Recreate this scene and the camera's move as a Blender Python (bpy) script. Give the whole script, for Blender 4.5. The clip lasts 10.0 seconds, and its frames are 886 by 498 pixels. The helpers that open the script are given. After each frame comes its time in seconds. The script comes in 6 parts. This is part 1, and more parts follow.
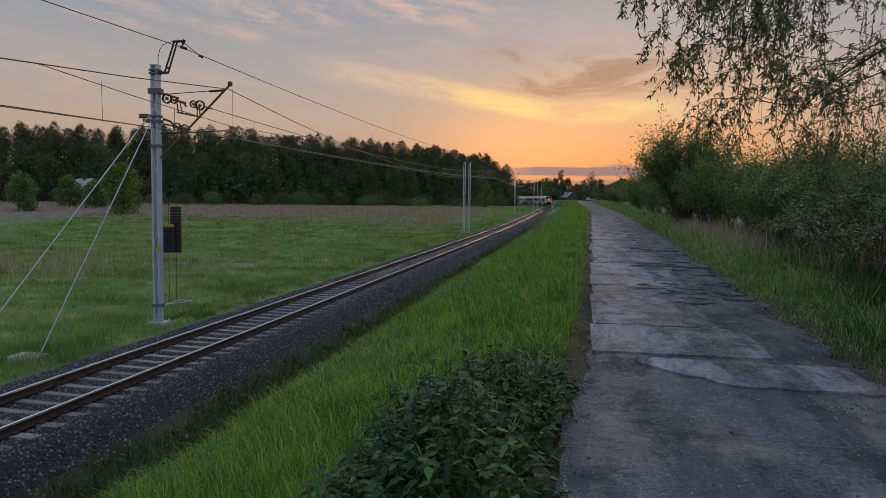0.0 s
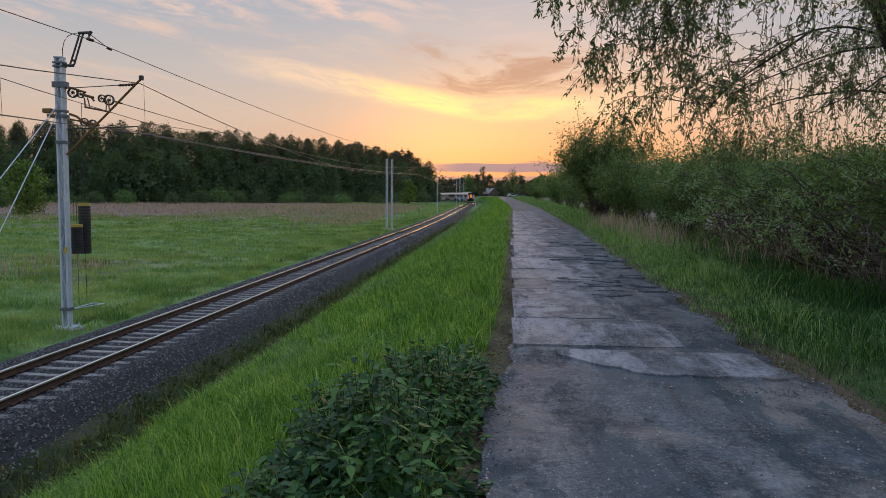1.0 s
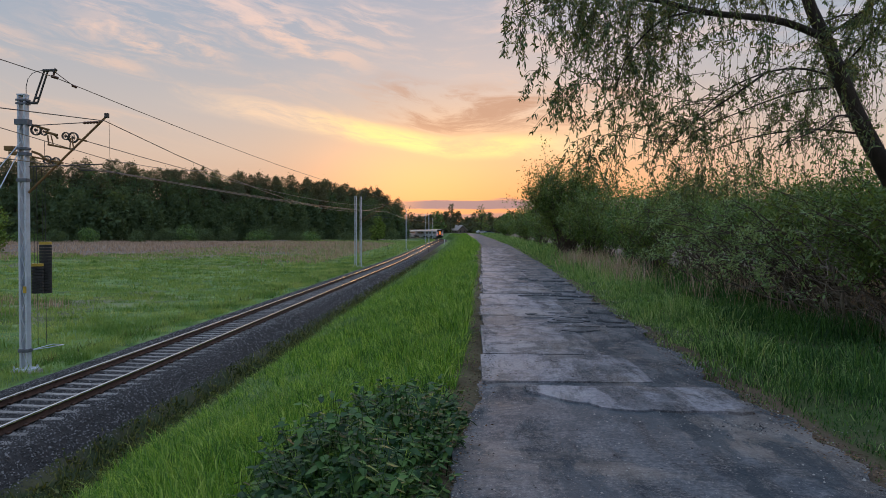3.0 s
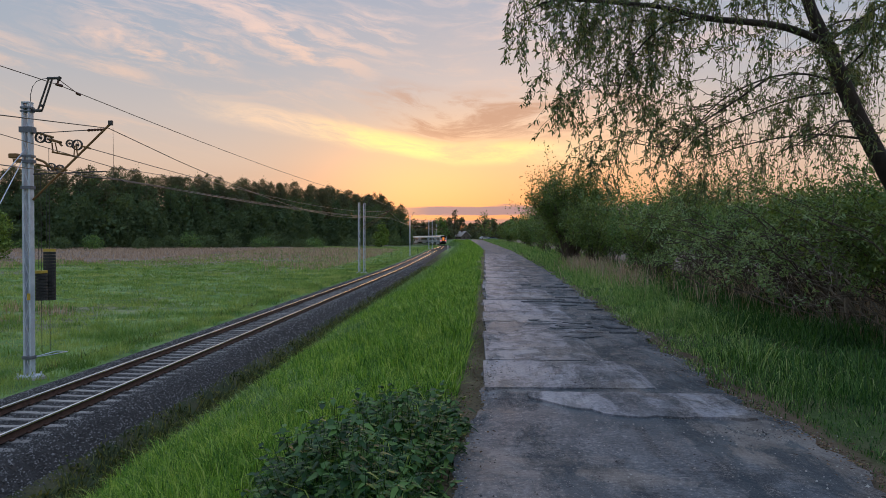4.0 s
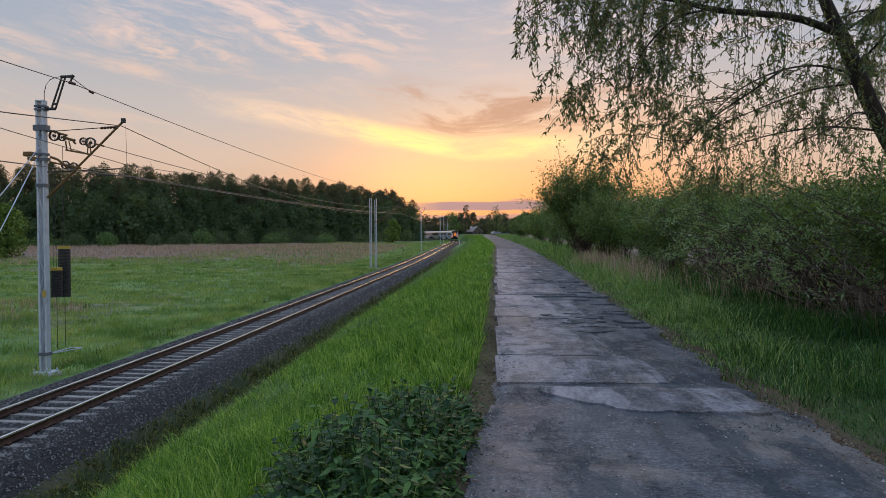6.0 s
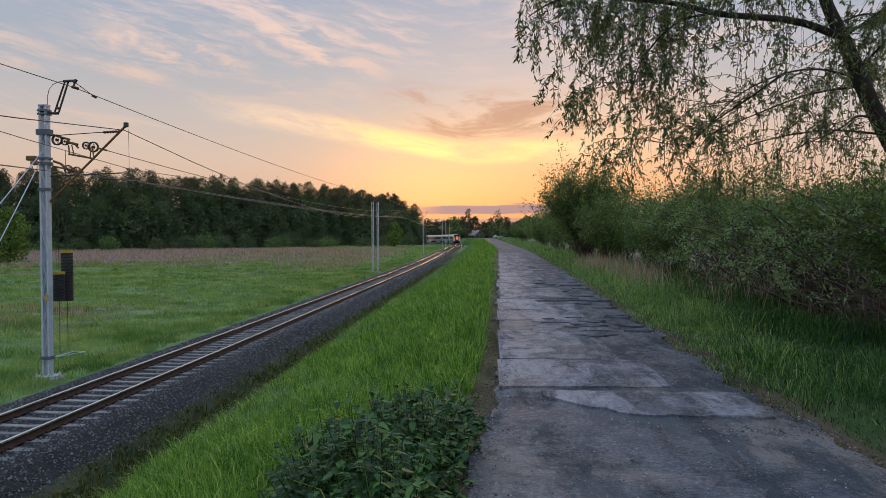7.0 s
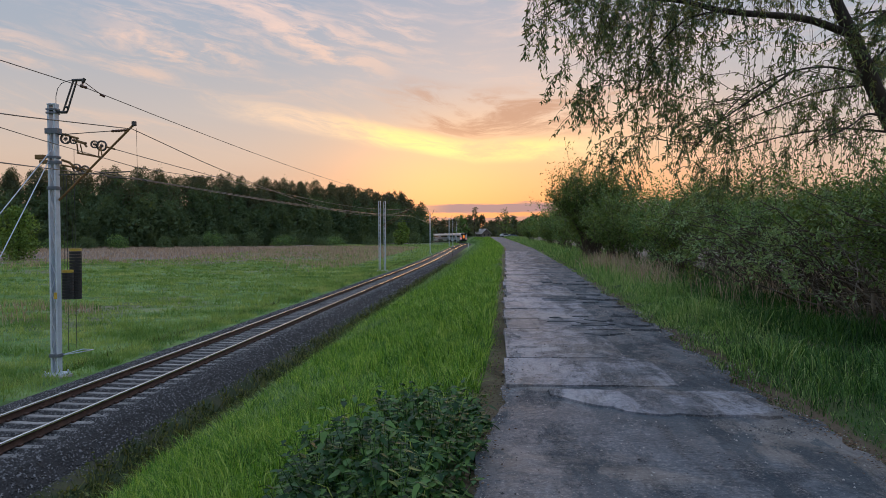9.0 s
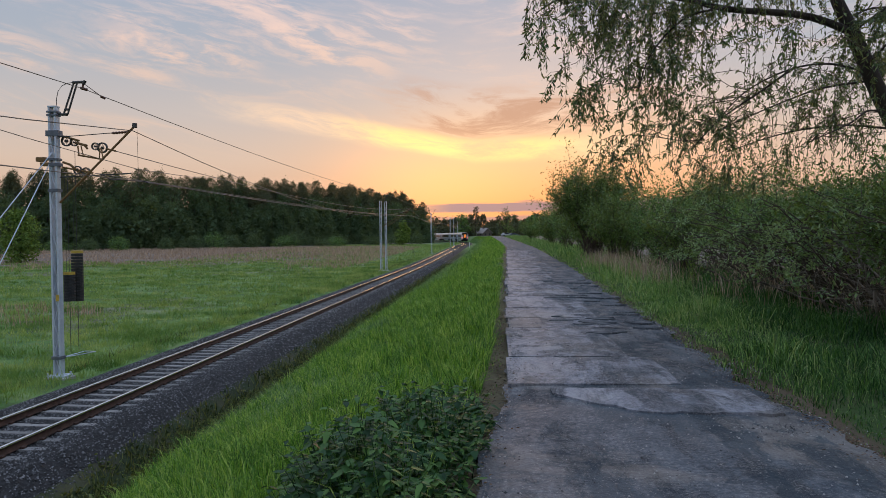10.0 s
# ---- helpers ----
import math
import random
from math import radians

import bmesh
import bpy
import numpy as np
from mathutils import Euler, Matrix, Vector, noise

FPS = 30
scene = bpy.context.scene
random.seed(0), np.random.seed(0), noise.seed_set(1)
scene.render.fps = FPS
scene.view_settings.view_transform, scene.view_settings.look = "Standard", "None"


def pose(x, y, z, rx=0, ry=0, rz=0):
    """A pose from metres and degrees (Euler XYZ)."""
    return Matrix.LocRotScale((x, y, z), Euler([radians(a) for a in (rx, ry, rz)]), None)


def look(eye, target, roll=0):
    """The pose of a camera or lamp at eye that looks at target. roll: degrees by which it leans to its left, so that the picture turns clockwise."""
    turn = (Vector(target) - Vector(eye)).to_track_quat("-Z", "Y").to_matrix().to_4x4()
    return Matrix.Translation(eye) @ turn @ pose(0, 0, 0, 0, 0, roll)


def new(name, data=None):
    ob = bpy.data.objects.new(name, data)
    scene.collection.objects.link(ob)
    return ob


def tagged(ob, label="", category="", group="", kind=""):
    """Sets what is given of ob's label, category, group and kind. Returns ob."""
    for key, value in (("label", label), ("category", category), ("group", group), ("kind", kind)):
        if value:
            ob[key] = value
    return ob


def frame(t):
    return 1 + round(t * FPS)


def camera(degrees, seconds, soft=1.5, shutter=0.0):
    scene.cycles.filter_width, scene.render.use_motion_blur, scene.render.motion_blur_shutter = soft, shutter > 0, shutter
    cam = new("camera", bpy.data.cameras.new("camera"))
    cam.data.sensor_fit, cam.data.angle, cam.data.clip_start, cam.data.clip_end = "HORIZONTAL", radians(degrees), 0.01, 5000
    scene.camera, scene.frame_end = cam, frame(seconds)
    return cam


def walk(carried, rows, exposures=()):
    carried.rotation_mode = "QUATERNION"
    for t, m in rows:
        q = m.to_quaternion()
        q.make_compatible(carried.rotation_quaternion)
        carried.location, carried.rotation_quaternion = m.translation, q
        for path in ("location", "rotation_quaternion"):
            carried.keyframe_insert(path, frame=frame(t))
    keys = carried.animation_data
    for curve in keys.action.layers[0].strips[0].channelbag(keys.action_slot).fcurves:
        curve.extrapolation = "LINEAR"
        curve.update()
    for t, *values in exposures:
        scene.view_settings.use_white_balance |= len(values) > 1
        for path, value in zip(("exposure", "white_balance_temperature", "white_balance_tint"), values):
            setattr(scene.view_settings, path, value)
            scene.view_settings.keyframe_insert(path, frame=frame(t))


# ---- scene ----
cam = camera(62.0, 10.0, soft=0.8)
EYE = 1.6
VIEW = [  # seconds, sideways shift, yaw, pitch, roll
    (0.0, -0.05, 10.49, -3.97, -0.77),
    (0.5, -0.045, 3.56, -4.06, -0.82),
    (1.0, -0.03, 4.52, -4.17, -0.40),
    (1.5, -0.035, 3.66, -2.69, -0.28),
    (2.0, -0.025, 0.70, -1.22, -0.56),
    (2.5, -0.025, 1.63, -1.46, -0.50),
    (4.0, 0, 2.39, -0.82, -0.02),
    (4.5, 0, 2.67, -0.81, -0.01),
    (5.0, 0, 2.94, -1.06, 0.12),
    (5.5, 0, 3.15, -1.29, 0.23),
    (7.0, 0, 3.44, -0.89, 0.32),
    (7.5, 0, 3.56, -0.90, 0.33),
    (8.0, 0, 3.69, -0.95, 0.29),
    (8.5, 0, 3.84, -0.95, 0.27),
    (9.0, 0, 3.97, -1.00, 0.30),
    (9.5, 0, 4.06, -1.03, 0.46),
    (10.0, 0, 4.06, -1.03, 0.69),
]
EXPO = [(0.0, -0.35), (0.5, -0.08), (1.0, 0.08), (2.0, 0.07), (4.0, 0.1), (10.0, 0.12)]
walk(cam, [(t, pose(x, 0, EYE, 90 + p, r, y)) for t, x, y, p, r in VIEW], EXPO)

# ---------------------------------------------------------------- world
SUN_AZ, SUN_EL = 3.0, 3.0        # degrees to the right of the track's direction, and above the horizon


class Nodes:
    """Small shorthand for node trees."""

    def __init__(self, tree):
        self.tree = tree
        tree.nodes.clear()

    def add(self, kind, **values):
        node = self.tree.nodes.new(kind)
        for key, value in values.items():
            setattr(node, key, value)
        return node

    def put(self, socket, value):
        if hasattr(value, "is_output"):
            self.tree.links.new(value, socket)
        elif isinstance(value, (tuple, list)) and len(value) == 3 and socket.type == "RGBA":
            socket.default_value = (*value, 1)
        else:
            socket.default_value = value

    def math(self, op, *args):
        node = self.add("ShaderNodeMath", operation=op)
        for socket, value in zip(node.inputs, args):
            self.put(socket, value)
        return node.outputs[0]

    def ramp01(self, value, lo, hi):
        node = self.add("ShaderNodeMapRange", interpolation_type="SMOOTHSTEP")
        for k, v in enumerate((value, lo, hi, 0.0, 1.0)):
            self.put(node.inputs[k], v)
        return node.outputs[0]

    def mix(self, fac, a, b, mode="MIX"):
        node = self.add("ShaderNodeMix", data_type="RGBA", blend_type=mode)
        self.put(node.inputs[0], fac), self.put(node.inputs[6], a), self.put(node.inputs[7], b)
        return node.outputs[2]

    def ramp(self, fac, stops):
        node = self.add("ShaderNodeValToRGB")
        e = node.color_ramp.elements
        while len(e) < len(stops):
            e.new(0.5)
        for k, (p, c) in enumerate(stops):
            e[k].position, e[k].color = p, (*c, 1)
        self.put(node.inputs[0], fac)
        return node.outputs[0]

    def noise(self, vector, scale, detail=4.0, rough=0.55, distortion=0.0):
        node = self.add("ShaderNodeTexNoise")
        if vector is not None:
            self.put(node.inputs["Vector"], vector)
        for key, v in (("Scale", scale), ("Detail", detail), ("Roughness", rough), ("Distortion", distortion)):
            node.inputs[key].default_value = v
        return node.outputs["Fac"]

    def xyz(self, x, y, z):
        node = self.add("ShaderNodeCombineXYZ")
        for k, v in enumerate((x, y, z)):
            self.put(node.inputs[k], v)
        return node.outputs[0]


world = bpy.data.worlds.new("sunset_sky")
scene.world = world
world.use_nodes = True
n = Nodes(world.node_tree)
d = n.add("ShaderNodeSeparateXYZ")
n.put(d.inputs[0], n.add("ShaderNodeTexCoord").outputs["Generated"])
az = n.math("MULTIPLY", n.math("ARCTAN2", d.outputs[0], d.outputs[1]), 57.29578)      # degrees, right of the track's direction
el = n.math("MULTIPLY", n.math("ARCSINE", d.outputs[2]), 57.29578)
sky = n.add("ShaderNodeTexSky", sky_type="NISHITA", sun_disc=False, sun_elevation=radians(SUN_EL), sun_rotation=radians(SUN_AZ),
            air_density=1.5, dust_density=2.5, ozone_density=2.0)
off = n.math("ABSOLUTE", n.math("SUBTRACT", az, SUN_AZ))
up = n.math("DIVIDE", n.math("MAXIMUM", el, 0.0), 90.0)
zenith = [(0.21, (0.38, 0.45, 0.58)), (0.42, (0.50, 0.64, 0.88)), (1.0, (0.58, 0.78, 1.12))]
toward = n.ramp(up, [(0.0, (0.60, 0.29, 0.20)), (0.022, (0.80, 0.39, 0.20)), (0.05, (0.85, 0.49, 0.30)), (0.085, (0.80, 0.58, 0.42)), (0.13, (0.57, 0.54, 0.56))] + zenith)
side = n.ramp(up, [(0.0, (0.66, 0.42, 0.30)), (0.03, (0.74, 0.50, 0.36)), (0.065, (0.72, 0.56, 0.47)), (0.10, (0.60, 0.54, 0.53)), (0.15, (0.44, 0.48, 0.56))] + zenith)
away = n.ramp(up, [(0.0, (0.46, 0.40, 0.44)), (0.06, (0.46, 0.44, 0.50)), (0.15, (0.40, 0.45, 0.56))] + zenith)
colour = n.mix(n.ramp01(off, 4.0, 24.0), toward, side)
colour = n.mix(n.ramp01(off, 40.0, 110.0), colour, away)
# the clear sky itself shows through the thin veil
colour = n.mix(0.18, colour, n.mix(1.0, sky.outputs[0], (0.12, 0.12, 0.12), "MULTIPLY"))

# cirrus, drawn out along long slanting streaks
slope = 0.165
across = n.math("ADD", el, n.math("MULTIPLY", n.math("MINIMUM", az, -1.5), slope))
warp = n.noise(n.xyz(n.math("MULTIPLY", az, 0.07), n.math("MULTIPLY", across, 0.2), 3.0), 1.0, 3.0)
lift = n.math("MULTIPLY", n.math("SUBTRACT", warp, 0.5), 3.4)
across2 = n.math("ADD", across, lift)
fine = n.noise(n.xyz(n.math("MULTIPLY", az, 0.16), n.math("MULTIPLY", across2, 0.85), 0.0), 1.0, 8.0, 0.68, 0.5)
broad = n.noise(n.xyz(n.math("MULTIPLY", az, 0.035), n.math("MULTIPLY", across2, 0.20), 7.0), 1.0, 4.0, 0.55, 0.4)


def band(value, centre, half, soft):
    return n.math("SUBTRACT", 1.0, n.ramp01(n.math("ABSOLUTE", n.math("SUBTRACT", value, centre)), half, half + soft))


high = n.math("MULTIPLY", n.ramp01(broad, 0.42, 0.62), n.ramp01(fine, 0.42, 0.66))
high = n.math("MULTIPLY", high, n.ramp01(el, 5.0, 10.0))
tint = n.mix(n.ramp01(el, 9.0, 18.0), (1.0, 0.62, 0.40), (0.88, 0.64, 0.56))
colour = n.mix(n.math("MULTIPLY", high, 0.42), colour, tint)


torn = n.noise(n.xyz(n.math("MULTIPLY", az, 0.20), n.math("MULTIPLY", across2, 0.95), 5.0), 1.0, 8.0, 0.64, 0.15)


def wisp(az0, el0, long_half, thin_half, tilt, strength):
    """One torn streak of cirrus, centred on az0, el0."""
    u = n.math("SUBTRACT", az, az0)
    v = n.math("ADD", n.math("SUBTRACT", el, el0), n.math("MULTIPLY", u, tilt))
    v = n.math("ADD", v, n.math("MULTIPLY", lift, 0.35))
    d2 = n.math("ADD", n.math("POWER", n.math("DIVIDE", u, long_half), 2.0), n.math("POWER", n.math("DIVIDE", v, thin_half), 2.0))
    body = n.math("SUBTRACT", 1.0, n.ramp01(d2, 0.0, 1.0))
    return n.math("MULTIPLY", n.math("MULTIPLY", body, n.ramp01(n.math("ADD", torn, n.math("MULTIPLY", body, 0.10)), 0.51, 0.72)), strength)


for spot in ((-24.0, 14.0, 8.0, 2.4, 0.17, 0.95), (-17.5, 16.2, 7.5, 3.0, 0.42, 0.95), (-12.0, 14.2, 6.0, 2.4, 0.30, 0.8), (-8.0, 15.6, 5.5, 2.6, 0.10, 0.75), (-27.0, 12.0, 4.0, 1.0, 0.1, 0.5), (4.0, 14.5, 7.0, 1.8, 0.15, 0.45),
             (1.0, 18.5, 8.0, 2.6, 0.3, 0.6), (-36.0, 13.0, 8.0, 2.0, 0.15, 0.6), (-11.0, 20.5, 9.0, 2.6, 0.25, 0.6)):
    colour = n.mix(n.math("MINIMUM", n.math("MULTIPLY", wisp(*spot), 0.72), 0.9), colour, tint)

# darker cloud over the bright streak
dusk = n.math("MULTIPLY", band(n.math("ADD", across, n.math("MULTIPLY", lift, 0.6)), 9.0, 0.8, 1.6), n.math("MULTIPLY", n.ramp01(fine, 0.40, 0.62), band(az, 3.0, 6.5, 7.0)))
colour = n.mix(n.math("MULTIPLY", dusk, 0.8), colour, (0.60, 0.33, 0.21))

# the streak itself, brightest before the sun
streak = n.math("MULTIPLY", band(n.math("ADD", across, n.math("MULTIPLY", lift, 0.40)), 6.35, 0.22, 1.0), band(az, -4.5, 8.0, 12.0))
streak = n.math("MULTIPLY", streak, n.math("ADD", 0.12, n.math("MULTIPLY", n.ramp01(fine, 0.30, 0.62), 0.88)))
hot = band(az, -2.0, 4.0, 9.0)
colour = n.mix(streak, colour, n.mix(hot, (1.0, 0.69, 0.46), (1.30, 0.88, 0.33)))

# glow round the sun, low over the trees
far = n.math("SQRT", n.math("ADD", n.math("POWER", n.math("SUBTRACT", az, -5.0), 2.0), n.math("POWER", n.math("MULTIPLY", n.math("SUBTRACT", el, 3.2), 1.7), 2.0)))
glow = n.math("POWER", n.math("SUBTRACT", 1.0, n.ramp01(far, 0.0, 13.5)), 1.6)
colour = n.mix(1.0, colour, n.mix(glow, (0, 0, 0), (0.40, 0.16, 0.03)), "ADD")

# grey bank on the horizon
wob = n.math("MULTIPLY", n.math("SUBTRACT", n.noise(n.xyz(n.math("MULTIPLY", az, 0.3), n.math("MULTIPLY", el, 2.5), 1.0), 1.0, 4.0), 0.5), 0.9)
low = n.math("ADD", el, wob)
bank = n.math("MULTIPLY", n.math("MAXIMUM", band(low, 2.15, 0.22, 0.25), n.math("MULTIPLY", band(low, 1.25, 0.12, 0.2), 0.7)), n.ramp01(az, -8.0, -3.0))
colour = n.mix(n.math("MULTIPLY", bank, 0.85), colour, (0.36, 0.26, 0.29))

back = n.add("ShaderNodeBackground")
n.put(back.inputs[0], colour)
back.inputs[1].default_value = 1.0
n.put(n.add("ShaderNodeOutputWorld").inputs[0], back.outputs[0])

sun = new("sun", bpy.data.lights.new("sun", "SUN"))
sun.data.energy, sun.data.angle, sun.data.color = 0.22, radians(14), (1.0, 0.52, 0.22)
a, e = radians(SUN_AZ), radians(SUN_EL)
sun.matrix_world = look((0, 0, 60), Vector((0, 0, 60)) - Vector((math.sin(a) * math.cos(e), math.cos(a) * math.cos(e), math.sin(e))))

# ---------------------------------------------------------------- materials


def surface(name, colours, scale=1.0, rough=0.8, metal=0.0, bump=0.3, fine=18.0, island=0.0, per_object=0.0, translucent=0.0, coords="Object", spec=0.5, squash=(1, 1, 1), glow=(1.7, 1.2, 0.42)):
    """A worn surface: colours mixed by a broad and a fine noise, with relief and uneven gloss."""
    m = bpy.data.materials.new(name)
    m.use_nodes = True
    k = Nodes(m.node_tree)
    where = k.add("ShaderNodeMapping")
    k.put(where.inputs[0], k.add("ShaderNodeTexCoord").outputs[coords])
    where.inputs["Scale"].default_value = squash
    where = where.outputs[0]
    big = k.noise(where, scale, 5.0, 0.6, 0.2)
    small = k.noise(where, scale * fine, 4.0, 0.65)
    fac = k.math("ADD", k.math("MULTIPLY", big, 0.65), k.math("MULTIPLY", small, 0.35))
    if island:
        rnd = k.add("ShaderNodeNewGeometry").outputs["Random Per Island"]
        fac = k.math("ADD", k.math("MULTIPLY", fac, 1 - island), k.math("MULTIPLY", rnd, island))
    if per_object:
        rnd = k.add("ShaderNodeObjectInfo").outputs["Random"]
        fac = k.math("ADD", k.math("MULTIPLY", fac, 1 - per_object), k.math("MULTIPLY", rnd, per_object))
    lo, hi = (0.22, 0.78) if island + per_object > 0.45 else (0.30, 0.70) if island + per_object > 0.2 else (0.34, 0.66)
    col = k.ramp(fac, [(lo + (hi - lo) * i / max(1, len(colours) - 1), c) for i, c in enumerate(colours)])
    b = k.add("ShaderNodeBsdfPrincipled")
    k.put(b.inputs["Base Color"], col)
    k.put(b.inputs["Roughness"], k.math("ADD", rough - 0.1, k.math("MULTIPLY", small, 0.2)))
    b.inputs["Metallic"].default_value = metal
    b.inputs["Specular IOR Level"].default_value = spec
    if bump:
        r = k.add("ShaderNodeBump")
        r.inputs["Strength"].default_value, r.inputs["Distance"].default_value = bump, 0.02
        k.put(r.inputs["Height"], small)
        k.put(b.inputs["Normal"], r.outputs[0])
    out = b.outputs[0]
    if translucent:
        tr = k.add("ShaderNodeBsdfTranslucent")
        k.put(tr.inputs[0], k.mix(1.0, col, glow, "MULTIPLY"))
        ms = k.add("ShaderNodeMixShader")
        ms.inputs[0].default_value = translucent
        k.put(ms.inputs[1], b.outputs[0]), k.put(ms.inputs[2], tr.outputs[0])
        out = ms.outputs[0]
    k.put(k.add("ShaderNodeOutputMaterial").inputs[0], out)
    return m


def plain(name, colour, rough=0.5, metal=0.0, emit=None, strength=0.0):
    c2 = tuple(v * 0.72 for v in colour)
    m = surface(name, [c2, colour], 2.5, rough, metal, 0.05)
    if emit:
        b = [q for q in m.node_tree.nodes if q.type == "BSDF_PRINCIPLED"][0]
        b.inputs["Emission Color"].default_value, b.inputs["Emission Strength"].default_value = (*emit, 1), strength
    return m


M_GRASS = surface("grass_blades", [(0.028, 0.09, 0.018), (0.095, 0.235, 0.034), (0.27, 0.45, 0.07), (0.52, 0.62, 0.17)], 1.5, 0.5, island=0.32, translucent=0.35, bump=0, spec=0.3, glow=(1.2, 1.25, 0.5))
# darker than the lane-side verge blades: bush shade put into this colour
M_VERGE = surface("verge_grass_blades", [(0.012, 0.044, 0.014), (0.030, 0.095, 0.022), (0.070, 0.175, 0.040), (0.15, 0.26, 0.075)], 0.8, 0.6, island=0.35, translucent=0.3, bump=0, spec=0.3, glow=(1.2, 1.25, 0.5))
M_MEADOW = surface("meadow_grass_blades", [(0.055, 0.15, 0.040), (0.15, 0.29, 0.085), (0.30, 0.44, 0.155), (0.47, 0.55, 0.27)], 0.33, 0.6, island=0.06, fine=5.0, squash=(0.5, 1, 1), translucent=0.3, bump=0, spec=0.2)
M_DRY = surface("dry_reed", [(0.25, 0.19, 0.155), (0.41, 0.33, 0.275), (0.56, 0.47, 0.41)], 0.2, 0.8, island=0.55, translucent=0.25, bump=0, spec=0.2)
M_NETTLE = surface("nettle_leaf", [(0.014, 0.055, 0.018), (0.036, 0.11, 0.032), (0.12, 0.25, 0.06)], 2.5, 0.5, island=0.7, translucent=0.25, bump=0, spec=0.32)
M_WILLOW = surface("willow_leaf", [(0.032, 0.105, 0.055), (0.07, 0.20, 0.095), (0.15, 0.34, 0.17)], 0.8, 0.4, island=0.5, translucent=0.46, bump=0, glow=(3.7, 1.15, 0.42))
M_SHRUB = surface("shrub_leaf", [(0.048, 0.122, 0.045), (0.108, 0.23, 0.080), (0.22, 0.38, 0.135)], 0.9, 0.5, island=0.2, translucent=0.45, bump=0)
M_HAW = surface("hawthorn_leaf", [(0.058, 0.118, 0.038), (0.12, 0.21, 0.060), (0.215, 0.31, 0.095)], 0.7, 0.55, island=0.2, translucent=0.35, bump=0)
M_PINE = surface("pine_foliage", [(0.060, 0.090, 0.058), (0.10, 0.14, 0.085), (0.15, 0.185, 0.105)], 0.06, 0.7, island=0.12, translucent=0.35, bump=0, spec=0.2, glow=(2.4, 1.2, 0.5))
M_EDGE = surface("wood_edge_foliage", [(0.062, 0.115, 0.068), (0.11, 0.18, 0.10), (0.17, 0.25, 0.13)], 0.10, 0.7, island=0.08, translucent=0.4, bump=0, spec=0.15)
M_BROAD = surface("broadleaf_foliage", [(0.09, 0.16, 0.04), (0.16, 0.27, 0.06), (0.25, 0.37, 0.10)], 0.1, 0.6, island=0.45, translucent=0.25, bump=0, spec=0.2)
M_BARK = surface("willow_bark", [(0.022, 0.017, 0.013), (0.05, 0.038, 0.03), (0.085, 0.065, 0.05)], 5.0, 0.9, bump=0.9, squash=(1, 1, 0.25))
M_TWIG = surface("brown_twig", [(0.05, 0.038, 0.026), (0.13, 0.095, 0.065)], 6.0, 0.85, bump=0.2)
M_BALLAST = surface("ballast_stone", [(0.009, 0.0085, 0.009), (0.021, 0.020, 0.021), (0.042, 0.040, 0.043), (0.20, 0.195, 0.20)], 3.0, 0.5, island=0.75, bump=0.4)
M_GRIT = surface("road_grit", [(0.03, 0.031, 0.035), (0.11, 0.11, 0.115), (0.22, 0.215, 0.21), (0.42, 0.41, 0.39)], 3.0, 0.7, island=0.7, bump=0.2)
M_BED = surface("ballast_bed", [(0.010, 0.0095, 0.010), (0.025, 0.023, 0.025), (0.055, 0.052, 0.055)], 6.0, 0.85, bump=1.0, fine=6)
M_SLEEPER = surface("concrete_sleeper", [(0.17, 0.162, 0.158), (0.28, 0.268, 0.26), (0.42, 0.40, 0.385)], 3.0, 0.85, per_object=0.3)
M_RAILHEAD = surface("polished_rail", [(0.95, 0.94, 0.92), (0.98, 0.97, 0.96)], 8.0, 0.16, 1.0, 0.0)
M_RUST = surface("rusty_rail", [(0.03, 0.016, 0.012), (0.065, 0.031, 0.021), (0.11, 0.055, 0.036)], 5.0, 0.9, bump=0.4)
M_GALV = surface("galvanised_steel", [(0.44, 0.50, 0.58), (0.58, 0.64, 0.73), (0.68, 0.74, 0.82)], 3.0, 0.5, 0.2, 0.08)
M_DARKSTEEL = surface("dark_steel", [(0.05, 0.05, 0.052), (0.10, 0.095, 0.09)], 6.0, 0.55, 0.4, 0.15)
M_COLLAR = surface("blue_grey_collar", [(0.10, 0.115, 0.14), (0.20, 0.22, 0.26)], 5.0, 0.55, 0.3, 0.15)
M_BRONZE = surface("weathered_copper_wire", [(0.10, 0.08, 0.065), (0.22, 0.17, 0.13)], 4.0, 0.4, 0.6, 0.0)
M_RUSTARM = surface("painted_rust_tube", [(0.16, 0.085, 0.03), (0.28, 0.16, 0.06)], 5.0, 0.6, 0.2, 0.1)
M_WEIGHT = surface("weight_stack", [(0.02, 0.021, 0.022), (0.05, 0.05, 0.048)], 5.0, 0.75, 0.1, 0.4)
M_YELLOW = plain("yellow_paint", (0.62, 0.42, 0.06), 0.6)
M_CONC = surface("rough_concrete", [(0.28, 0.27, 0.25), (0.42, 0.41, 0.38), (0.52, 0.51, 0.48)], 2.0, 0.9, bump=0.5)
M_INSUL = plain("brown_insulator", (0.12, 0.045, 0.025), 0.25)


